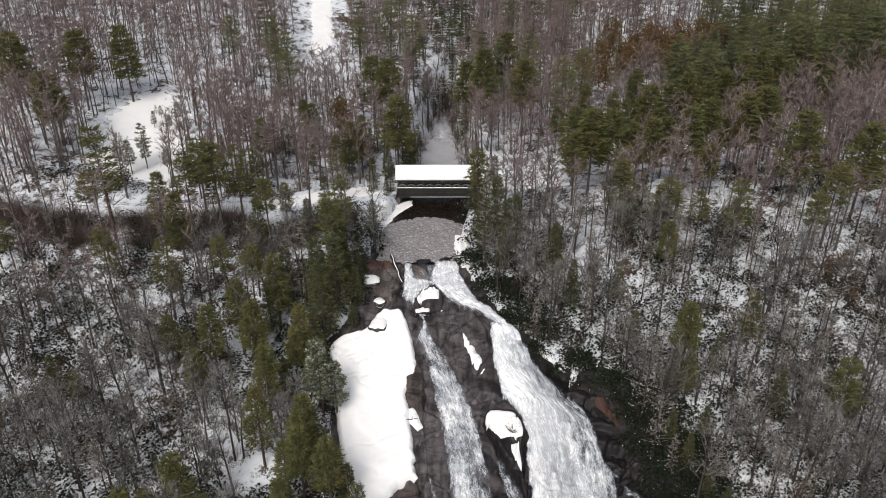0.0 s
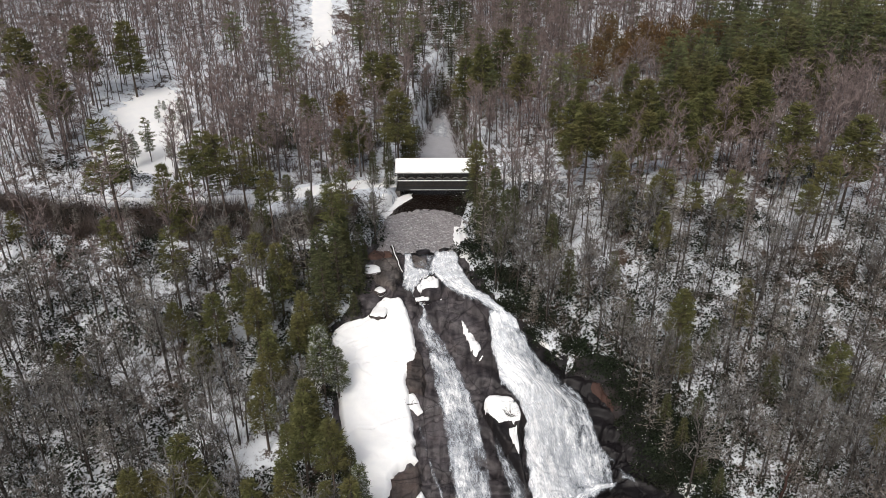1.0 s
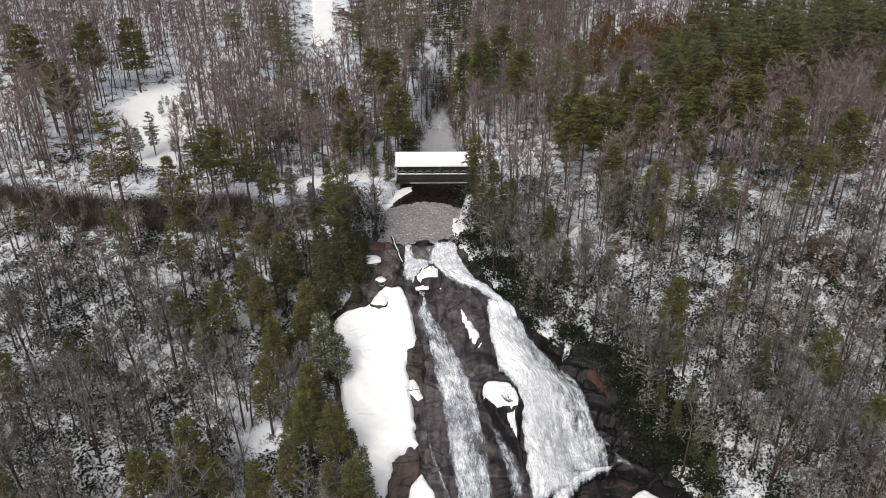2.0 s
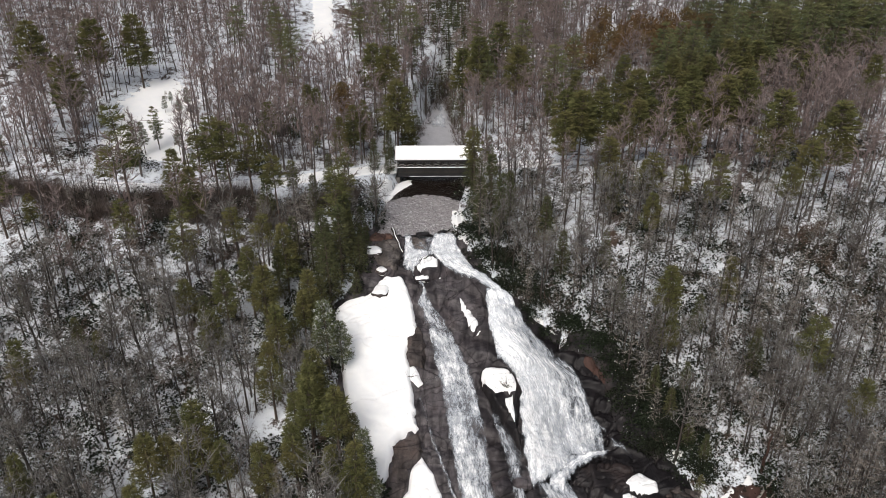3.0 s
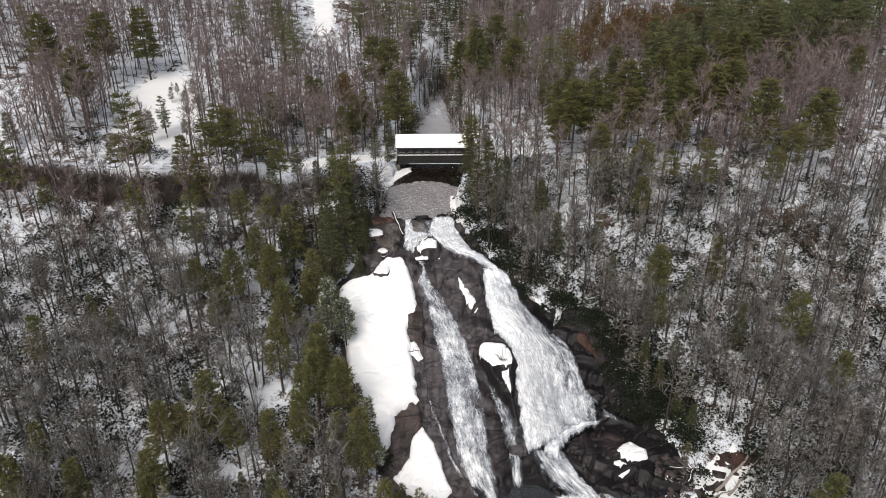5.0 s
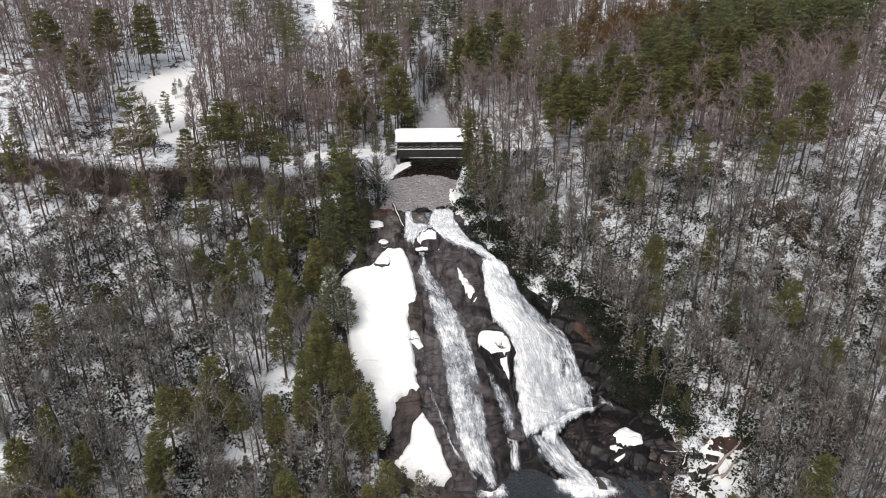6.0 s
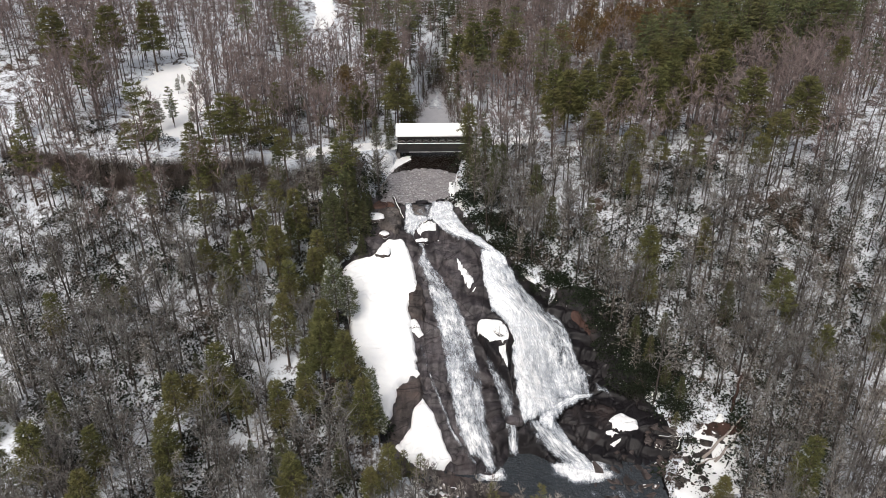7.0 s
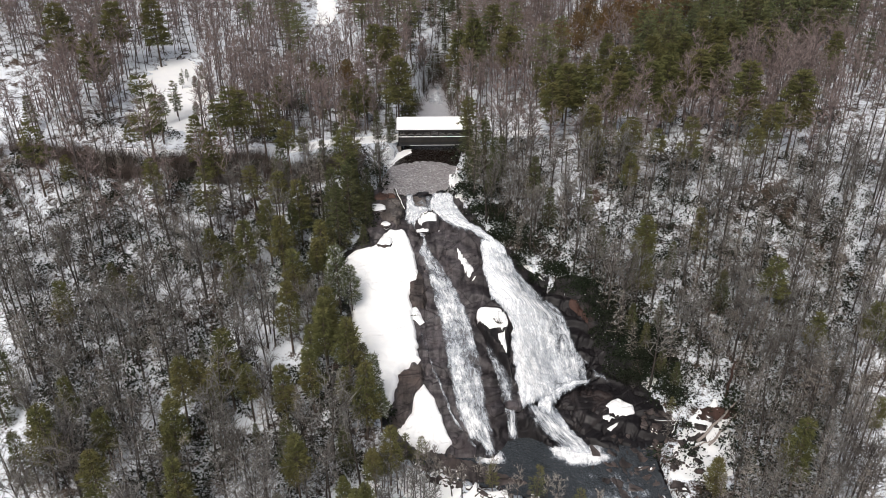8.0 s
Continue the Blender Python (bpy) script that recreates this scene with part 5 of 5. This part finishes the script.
# the snow-capped rock between the two falls, and its bare shrub
ISLAND = [(7.1, 109.3), (8.6, 110.9), (10.6, 111.2), (13.5, 110.9), (14.9, 109), (15.4, 107.3), (16.2, 106.3), (14.8, 104.6), (14.5, 100), (15.1, 95.1), (13, 97.7), (10.8, 101), (9, 104.6)]
island_top = mound("mid_stream_rock", ISLAND, 2.3, BLACK_ROCK, "dark wedge of rock parting the two falls", 0.9, 0.25)
snow_patch([(7.5, 108.9), (8.6, 109.9), (10.4, 110.1), (13.1, 109.7), (14.2, 108), (14.6, 106.4), (14.3, 105), (13.2, 105.2), (11.9, 105.7), (10.4, 104.9), (9.2, 105.9)], 0.3, "snow cap on the rock between the falls", 0.2, 0.12, island_top)
snow_patch([(12, 104.4), (13.7, 105), (13.9, 99.6), (13, 100.4), (12, 102.8)], 0.3, "small snow patch on the rock between the falls", 0.2, 0.15, island_top)
snag = thing("dead_shrub", (12.6, 106.6, sink(12.6, 106.6) + 2.1), label="bare scraggy dead shrub rooted on the rock", category="shrub")
v, f = join([cone((0, 0, 0), (-0.3, 0.4, 3.2), 0.07, 0.0), cone((0, 0, 0), (-1.8, 0.7, 1.0), 0.1, 0.0), cone((0, 0, 0), (1.5, -0.5, 0.9), 0.1, 0.0), cone((0, 0, 0.2), (0.9, -1.5, 1.0), 0.08, 0.0)])
thing("stem", data=mesh_of("stem", v, f, [BARK]), parent=snag)
thing("twigs", data=mesh_of("twigs", *brush(1.5, 120), [BARK]), parent=snag)

mound("ledge_rock", [(-7.4, 114), (-7.2, 117), (-5, 119.5), (-3.4, 118.6), (-2.9, 114), (-3.6, 111.6), (-6, 112)], 1.3, BOULDER, "grey brown layered ledge at the snowfield's edge", 0.7, 0.5)
mound("ledge_rock", [(-9.6, 96.4), (-7.9, 98.2), (-6.1, 99.3), (-4, 99.4), (-3.3, 96.3), (-4, 95), (-5.9, 93.2), (-6.4, 89.9), (-7.4, 88.2), (-10.6, 87.6), (-10.4, 91.2), (-9.4, 93.7)], 0.5, BOULDER, "brown water-streaked ledge below the snowfield", 0.6, 0.4)
mound("ledge_rock", [(-14.5, 142.6), (-10.4, 143.4), (-8.6, 141), (-8.8, 137), (-9.4, 133), (-13, 134.5), (-16, 139)], 0.75, LEDGE, "grey brown layered rock beside the lip", 0.5, 0.8)
mound("ledge_rock", [(-6.9, 144.3), (-3.1, 143.2), (-2.7, 140.7), (-4.4, 139.4), (-6.3, 139.9), (-7.5, 142)], 1.0, LEDGE, "wet grey slab parting the water at the lip", 0.5, 0.6)
mound("ledge_rock", [(5.7, 135), (7.2, 134.2), (8.6, 132.9), (10.8, 131.2), (9.6, 130.9), (7.2, 132.2), (5.9, 133.6)], 1.0, BLACK_ROCK, "dark wet rock at the edge of the rapids", 0.4, 0.4)
mound("ledge_rock", [(-17, 143), (-15.2, 146.2), (-11.2, 146.8), (-10.8, 144.6), (-13, 143)], 0.75, RUST, "rust brown flat ledge at the pond's outlet", 0.4, 0.3)
slab_top = mound("ledge_rock", [(1, 131.5), (6, 131), (9.2, 126.5), (9, 121.5), (6.5, 117.5), (2.5, 120), (-1.5, 126), (-2.4, 130)], 0.55, ROCK, "dark cracked slab below the rapids", 0.5, 0.5)
mound("ledge_rock", [(23.6, 93.8), (25.8, 97.2), (31.4, 98.9), (36.6, 98), (37.4, 95), (32.4, 89.4), (28.8, 87), (25.8, 89.4), (24, 91.2)], 0.6, BLACK_ROCK, "dark wet apron at the foot of the falls", 0.6, 0.5)
mound("earth_bank", [(29.6, 118.4), (31.6, 117.6), (33.6, 115.6), (34.6, 112), (33, 112.6), (31.2, 115), (29.2, 117)], 0.5, EARTH, "wet red brown earth under the gorge rim", 0.6, 0.5, category="bank")

mound("ledge_rock", [(-2.9, 83.9), (1.8, 82.9), (7.4, 81.4), (9.6, 78.8), (15.7, 76.2), (19.2, 74.2), (10.2, 74.4), (1.7, 76.5), (-2.1, 78.9)], 0.5, BOULDER, "brown rippled shelf in the shallows of the pool", 0.8, 0.6, base=lambda x, y: np.maximum(rock_height(x, y), POOL_Z - 0.35))

capped = mound("boulder", [(-3.8, 137), (-1.4, 136.2), (0.1, 134.4), (0, 131.6), (-2, 130.4), (-5.4, 129.8), (-6.4, 131.2), (-5.4, 134.2)], 1.6, ROCK, "dark boulder in the rapids with snow on top", 0.5, 0.3)
snow_patch([(-3.6, 136.6), (-1.7, 135.8), (-0.6, 134.3), (-0.7, 132.4), (-2.4, 131.9), (-5, 131.1), (-5.4, 131.9), (-4.8, 134)], 0.6, "thick tilted snow cap on the boulder", 0.15, 0.12, lambda x, y: rock_height(x, y) + 1.5)
boulder(-4.1, 130.3, sink(-4.1, 130.3) + 0.6, (1.6, 0.8, 0.7), 0.25, 5, ROCK, 0.3, "low dark boulder capped with snow")
boulder(-12.7, 127.3, sink(-12.7, 127.3) + 0.8, (1.8, 2.0, 0.9), -0.25, 8, BOULDER, 0.4, "square boulder with a thick snow slab on top", detail=3)
boulder(-14.9, 139.2, sink(-14.9, 139.2) + 0.5, (2.0, 1.9, 0.8), 0.1, 11, BOULDER, 0.4, "boulder under a rounded snow cap")
boulder(-12.9, 133.2, sink(-12.9, 133.2) + 0.3, (1.1, 1.2, 0.5), 0.7, 13, BOULDER, 0.3, "boulder under a rounded snow cap")
for k, (x, y, w) in enumerate(((-7.6, 145.0, 0.8), (-4.2, 145.6, 1.7), (0.4, 146.6, 1.2), (3.9, 145.4, 0.6), (-0.4, 141.6, 0.7), (1.6, 138.4, 0.8), (4.2, 136.6, 0.7))):
    boulder(x, y, max(sink(x, y), POND_Z - 0.2 if y > 145 else 0) + 0.25, (w, w * 0.6, 0.45), 0.4 * k, 31 + k, BLACK_ROCK, 0.0, "dark wet rock breaking the water at the lip", group="rocks in the rapids")
for k, (x, y, w) in enumerate(((27.6, 112.8, 0.7), (24.0, 117.4, 0.6), (25.6, 115.4, 0.8))):
    boulder(x, y, sink(x, y) + 0.3, (w, w * 0.9, 0.5 + 0.15 * w), 0.7 * k, 51 + k, BLACK_ROCK, 0.0, "dark wet rock showing through the falling water", group="rocks in the falls")
boulder(11.0, 90.6, sink(11, 90.6) + 0.4, (1.9, 1.7, 1.2), 0.5, 17, ROCK, 0.0, "round dark wet boulder under the falls")
boulder(14.6, 91.5, sink(14.6, 91.5) + 0.2, (1.6, 1.9, 1.0), 1.5, 19, ROCK, 0.0, "round dark wet boulder under the falls")
snow_patch([(-0.9, 131), (-0.2, 131.6), (0.2, 130.6), (-0.3, 129.6)], 0.3, "small snow fleck on the slab", 0.2, 0.2, slab_top)
snow_patch([(6.8, 118.4), (8.6, 119.5), (8.2, 118.8), (7.2, 118)], 0.3, "small snow fleck on the slab", 0.2, 0.15)
snow_patch([(-6.6, 111.8), (-5.6, 112.4), (-3.4, 109.2), (-4.6, 108.2), (-6.4, 109.2)], 0.5, "snow tongue at the snowfield's edge", 0.2, 0.35)

snow_patch([(3.7, 126.4), (5.4, 123.9), (6.9, 122.8), (7.6, 119.8), (6.8, 118.4), (6, 118.7), (4.7, 122.3), (3.8, 124.6)], 0.4, "narrow snow patch lying in a cleft of the slab", 0.2, 0.25, slab_top)

# banks: snow along pond and gorge
both = lambda x, y: np.maximum(ground_height(x, y), rock_height(x, y))  # noqa: E731
pond_side = lambda x, y: np.maximum(ground_height(x, y), POND_Z - 0.1)  # noqa: E731
snow_patch([(2.8, 158.5), (4.6, 158.2), (5.2, 151.6), (6.3, 146.1), (6.6, 140.6), (4.4, 143.6), (2.8, 147.2), (2.4, 153)], 0.45, "snow ledge along the pond", 0.2, 0.7, pond_side)
snow_patch([(-7.4, 178), (-10.3, 177.4), (-14.6, 169), (-17.5, 163.5), (-15.6, 161.5), (-12.8, 165), (-9.6, 171.6), (-7.4, 175.2)], 0.35, "snow bank under the bridge end", 0.3, 0.8, pond_side)
snow_patch([(7.4, 143.2), (10.6, 141), (10.2, 139.6), (7.6, 141)], 0.3, "snow ledge above the rapids", 0.3, 0.5, both)
snow_patch([(42.8, 99), (45, 100.4), (46.4, 98.2), (44, 96.8)], 0.25, "snow patch beside the rubble", 0.25, 0.6, both)
snow_patch([(43, 76), (45.5, 82), (48, 87.5), (52, 91.5), (57, 93), (60, 88), (57, 79), (50, 73)], 0.2, "broken snow cover over the rubble bank", 0.25, 2.4, both)
snow_patch([(-10, 78), (-2, 75), (6, 73), (14, 69.5), (20, 66), (10, 64), (-4, 68), (-13, 74)], 0.2, "broken snow cover along the pool", 0.3, 6.0, both)
snow_patch([(-21, 124), (-24, 118), (-27, 113), (-26, 110), (-23, 112), (-20.5, 119)], 0.3, "snow reaching in among the trees", 0.3, 1.2, both)

# the dark cliff below the wooded bank, with snow along its rim
rows = [float(y) for y in np.arange(98.5, 121, 1.5)]
cliff_top = mound("cliff", [(float(edge_right(y)) - 1.0, y) for y in rows] + [(float(edge_right(y)) + 3.6, y + 1.6) for y in rows[::-1]], 0.7, BLACK_ROCK, "dark wet cliff under the wooded bank", 0.6, 0.5, base=both)
rim = lambda x, y: np.maximum(both(x, y), cliff_top(x, y))  # noqa: E731
snow_patch([(17.4, 125.6), (18.4, 124.5), (19.8, 123.0), (21.5, 122.3), (21.5, 123.0), (19.6, 124.1), (18.2, 125.6)], 0.3, "snow strip on the gorge rim", 0.15, 0.12, rim, inset=0.1)
snow_patch([(22.2, 122.0), (23.3, 121.3), (25.2, 120.4), (27.7, 119.4), (29.7, 118.7), (29.5, 118.9), (27.0, 119.8), (24.8, 120.9), (23.1, 121.7)], 0.3, "snow strip on the gorge rim", 0.15, 0.12, rim, inset=0.1)

# clearing and the track up the hill
snow_patch([(-92, 199), (-87, 218), (-78, 219), (-72, 210), (-68, 190), (-64, 168), (-84, 168), (-89, 189)], 0.3, "open snow-covered clearing in the forest", 0.6, 5.0, ground_height)
snow_patch([(-41, 252), (-37, 264), (-47, 345), (-53, 345), (-50, 300), (-44, 257)], 0.3, "snow-covered track climbing the hillside", 0.8, 1.5, ground_height)


def road_height(x, y):
    d = np.abs(y - road_middle(x))
    rut = 0.06 * (smooth(np.abs(d - 1.0), 0.1, 0.4) - 1)
    z = road_level(x) + 0.12
    return z + rut + 0.08 * (fractal(x, y, 0.5, 77) - 0.5) - 0.5 * smooth(d, 2.4, 3.6)


for x0, x1 in ((-110, -11.3), (9.3, 48)):
    gx = np.arange(x0, x1 + 0.1, 0.5)
    tagged(new("road", sheet(gx, np.arange(152, 206, 0.4), road_height, lambda x, y: np.abs(y - road_middle(x)) < 3.7, "road", [SNOW])), "snow-covered road with faint wheel ruts leading to the bridge", "road", kind="structure")

# boulders and slabs of the rubble
dice = random.Random(12)
for k in range(230):
    x, y = dice.uniform(29, 56), dice.uniform(70, 92)
    if gorge(np.array([x]), np.array([y]))[0] < -9 or (y > 87 and x < 41):
        continue
    s = dice.uniform(0.35, 1.0) ** 1.6 * 1.15
    z = max(sink(x, y), POOL_Z - 0.2, lay(x, y) if x > 41 else -9)
    capped = x > 38 and dice.random() < 0.15
    boulder(x, y, z + 0.05 * s, (s * dice.uniform(0.8, 1.7), s * dice.uniform(0.6, 1.1), s * dice.uniform(0.3, 0.55)), dice.uniform(0, 6), k, BOULDER, 0.07 if capped else 0.0, "brown rubble slab with a snow cap" if capped else "brown angular rubble slab at the pool's edge", group="rubble at the foot of the falls", detail=2)
for k in range(120):
    x = dice.uniform(-6, 24)
    y = 78.5 - 0.42 * max(x, 0) + dice.uniform(-5, 1.6)
    s = dice.uniform(0.3, 1.0)
    capped = dice.random() < 0.4
    boulder(x, y, max(lay(x, y), POOL_Z - 0.15) + 0.05, (s * dice.uniform(0.8, 1.6), s * dice.uniform(0.6, 1.0), s * 0.5), dice.uniform(0, 6), k + 200, BOULDER, 0.15 if capped else 0.0, "grey brown boulder with a snow cap" if capped else "grey brown boulder on the pool's bank", group="boulders along the pool", detail=2)


def tube(pts, radii, sides=7):
    """One closed bent pipe through pts."""
    ring = [(math.cos(2 * math.pi * i / sides), math.sin(2 * math.pi * i / sides)) for i in range(sides)]
    w = (pts[-1] - pts[0]).normalized()
    u = w.orthogonal().normalized()
    q = w.cross(u)
    v = [p + (u * c + q * s) * r for p, r in zip(pts, radii) for c, s in ring]
    f = []
    for k in range(len(pts) - 1):
        for i in range(sides):
            j = (i + 1) % sides
            f += [(k * sides + i, k * sides + j, (k + 1) * sides + j), (k * sides + i, (k + 1) * sides + j, (k + 1) * sides + i)]
    last = (len(pts) - 1) * sides
    for i in range(1, sides - 1):
        f += [(0, i + 1, i), (last, last + i, last + i + 1)]
    return np.array([tuple(p) for p in v]), np.array(f)


def log(a, b, r, material, label, snow=False, name="fallen_log"):
    a, b = Vector(a), Vector(b)
    root = thing(name, a, label=label, category="log")
    way, n = b - a, 8
    pts = [way * (k / n) + Vector((0.12 * math.sin(k * 1.7), 0.1 * math.cos(k * 2.1), 0.06 * math.sin(k * 2.9))) for k in range(n + 1)]
    v, f = tube(pts, [r * (1 - 0.55 * k / n) for k in range(n + 1)])
    thing("stem", data=mesh_of("stem", v, f, [material], soft_shade=True), parent=root)
    stubs = [cone(pts[k], pts[k] + Vector((0.5 * math.sin(k * 5.0), 0.5 * math.cos(k * 3.0), 0.6)) * (2.2 - 0.15 * k), r * 0.35, 0.0) for k in range(2, n)]
    for v, f in stubs:
        thing("branch_stub", data=mesh_of("branch_stub", v, f, [material]), parent=root)
    if snow:
        v, f = tube([p + Vector((0, 0, r * 0.66 * (1 - 0.4 * k / n))) for k, p in enumerate(pts)], [r * 0.42 * (1 - 0.5 * k / n) for k in range(n + 1)], 6)
        thing("snow_strip", data=mesh_of("snow_strip", v, f, [SNOW], soft_shade=True), parent=root, label="thin line of snow")
    return root


log((-11.2, 147.3, 30.3), (-8.5, 137.3, 29.5), 0.42, BARK, "dark drift log stranded at the lip with snow on it", True)
log((-1.6, 136.6, 29.4), (-4.9, 133.2, 29.6), 0.14, BARK, "dark drift branch caught on the boulder")
log((50.5, 83.4, lay(50.5, 83.4) + 0.7), (61.5, 92.6, lay(61.5, 92.6) + 1.6), 0.32, PALE_BARK, "pale barkless fallen trunk across the bank")
log((52.6, 82.6, lay(52.6, 82.6) + 0.6), (61, 90.4, lay(61, 90.4) + 1.2), 0.24, PALE_BARK, "pale barkless fallen trunk across the bank")
log((46.0, 85.6, lay(46, 85.6) + 0.5), (49.4, 91.4, lay(49.4, 91.4) + 0.6), 0.25, BARK, "dark driftwood trunk on the rubble", True)
log((43.2, 88.6, 4.4), (50.2, 88.0, 4.6), 0.16, BARK, "dark driftwood branch on the rubble", True)
log((49, 82, lay(49, 82) + 0.5), (56, 84.4, lay(56, 84.4) + 0.8), 0.16, PALE_BARK, "pale driftwood branch on the snow")
log((59.4, 94.4, lay(59.4, 94.4) - 0.3), (60.2, 95.2, lay(60, 95) + 8.5), 0.38, EARTH, "broken rust brown snag still standing", name="dead_snag")
mound("earth_bank", [(52, 88.6), (52.5, 91.2), (57, 92.4), (61, 92.2), (60, 89.6), (56, 89)], 0.45, EARTH, "bare reddish earth bank", 0.6, 1.3, both, category="bank")
log((-6.6, 100.9, sink(-6.6, 100.9) + 0.5), (-4.3, 102.6, sink(-4.3, 102.6) + 0.6), 0.1, BARK, "short dark branch poking from the snow")
log((-7.4, 109.2, sink(-7.4, 109.2) + 0.6), (-4.6, 109.9, sink(-4.6, 109.9) + 0.6), 0.1, BARK, "short dark branch poking from the snow")

# a dense evergreen thicket over the rubble's edge and along the gorge's rim
spots = np.array([(39.5 + 11 * dice.random(), 93 + 15 * dice.random()) for k in range(70)] + [(lambda y: (float(edge_right(y)) + 0.6 + 10 * dice.random() ** 1.9, y))(dice.uniform(99, 146)) for k in range(190)])
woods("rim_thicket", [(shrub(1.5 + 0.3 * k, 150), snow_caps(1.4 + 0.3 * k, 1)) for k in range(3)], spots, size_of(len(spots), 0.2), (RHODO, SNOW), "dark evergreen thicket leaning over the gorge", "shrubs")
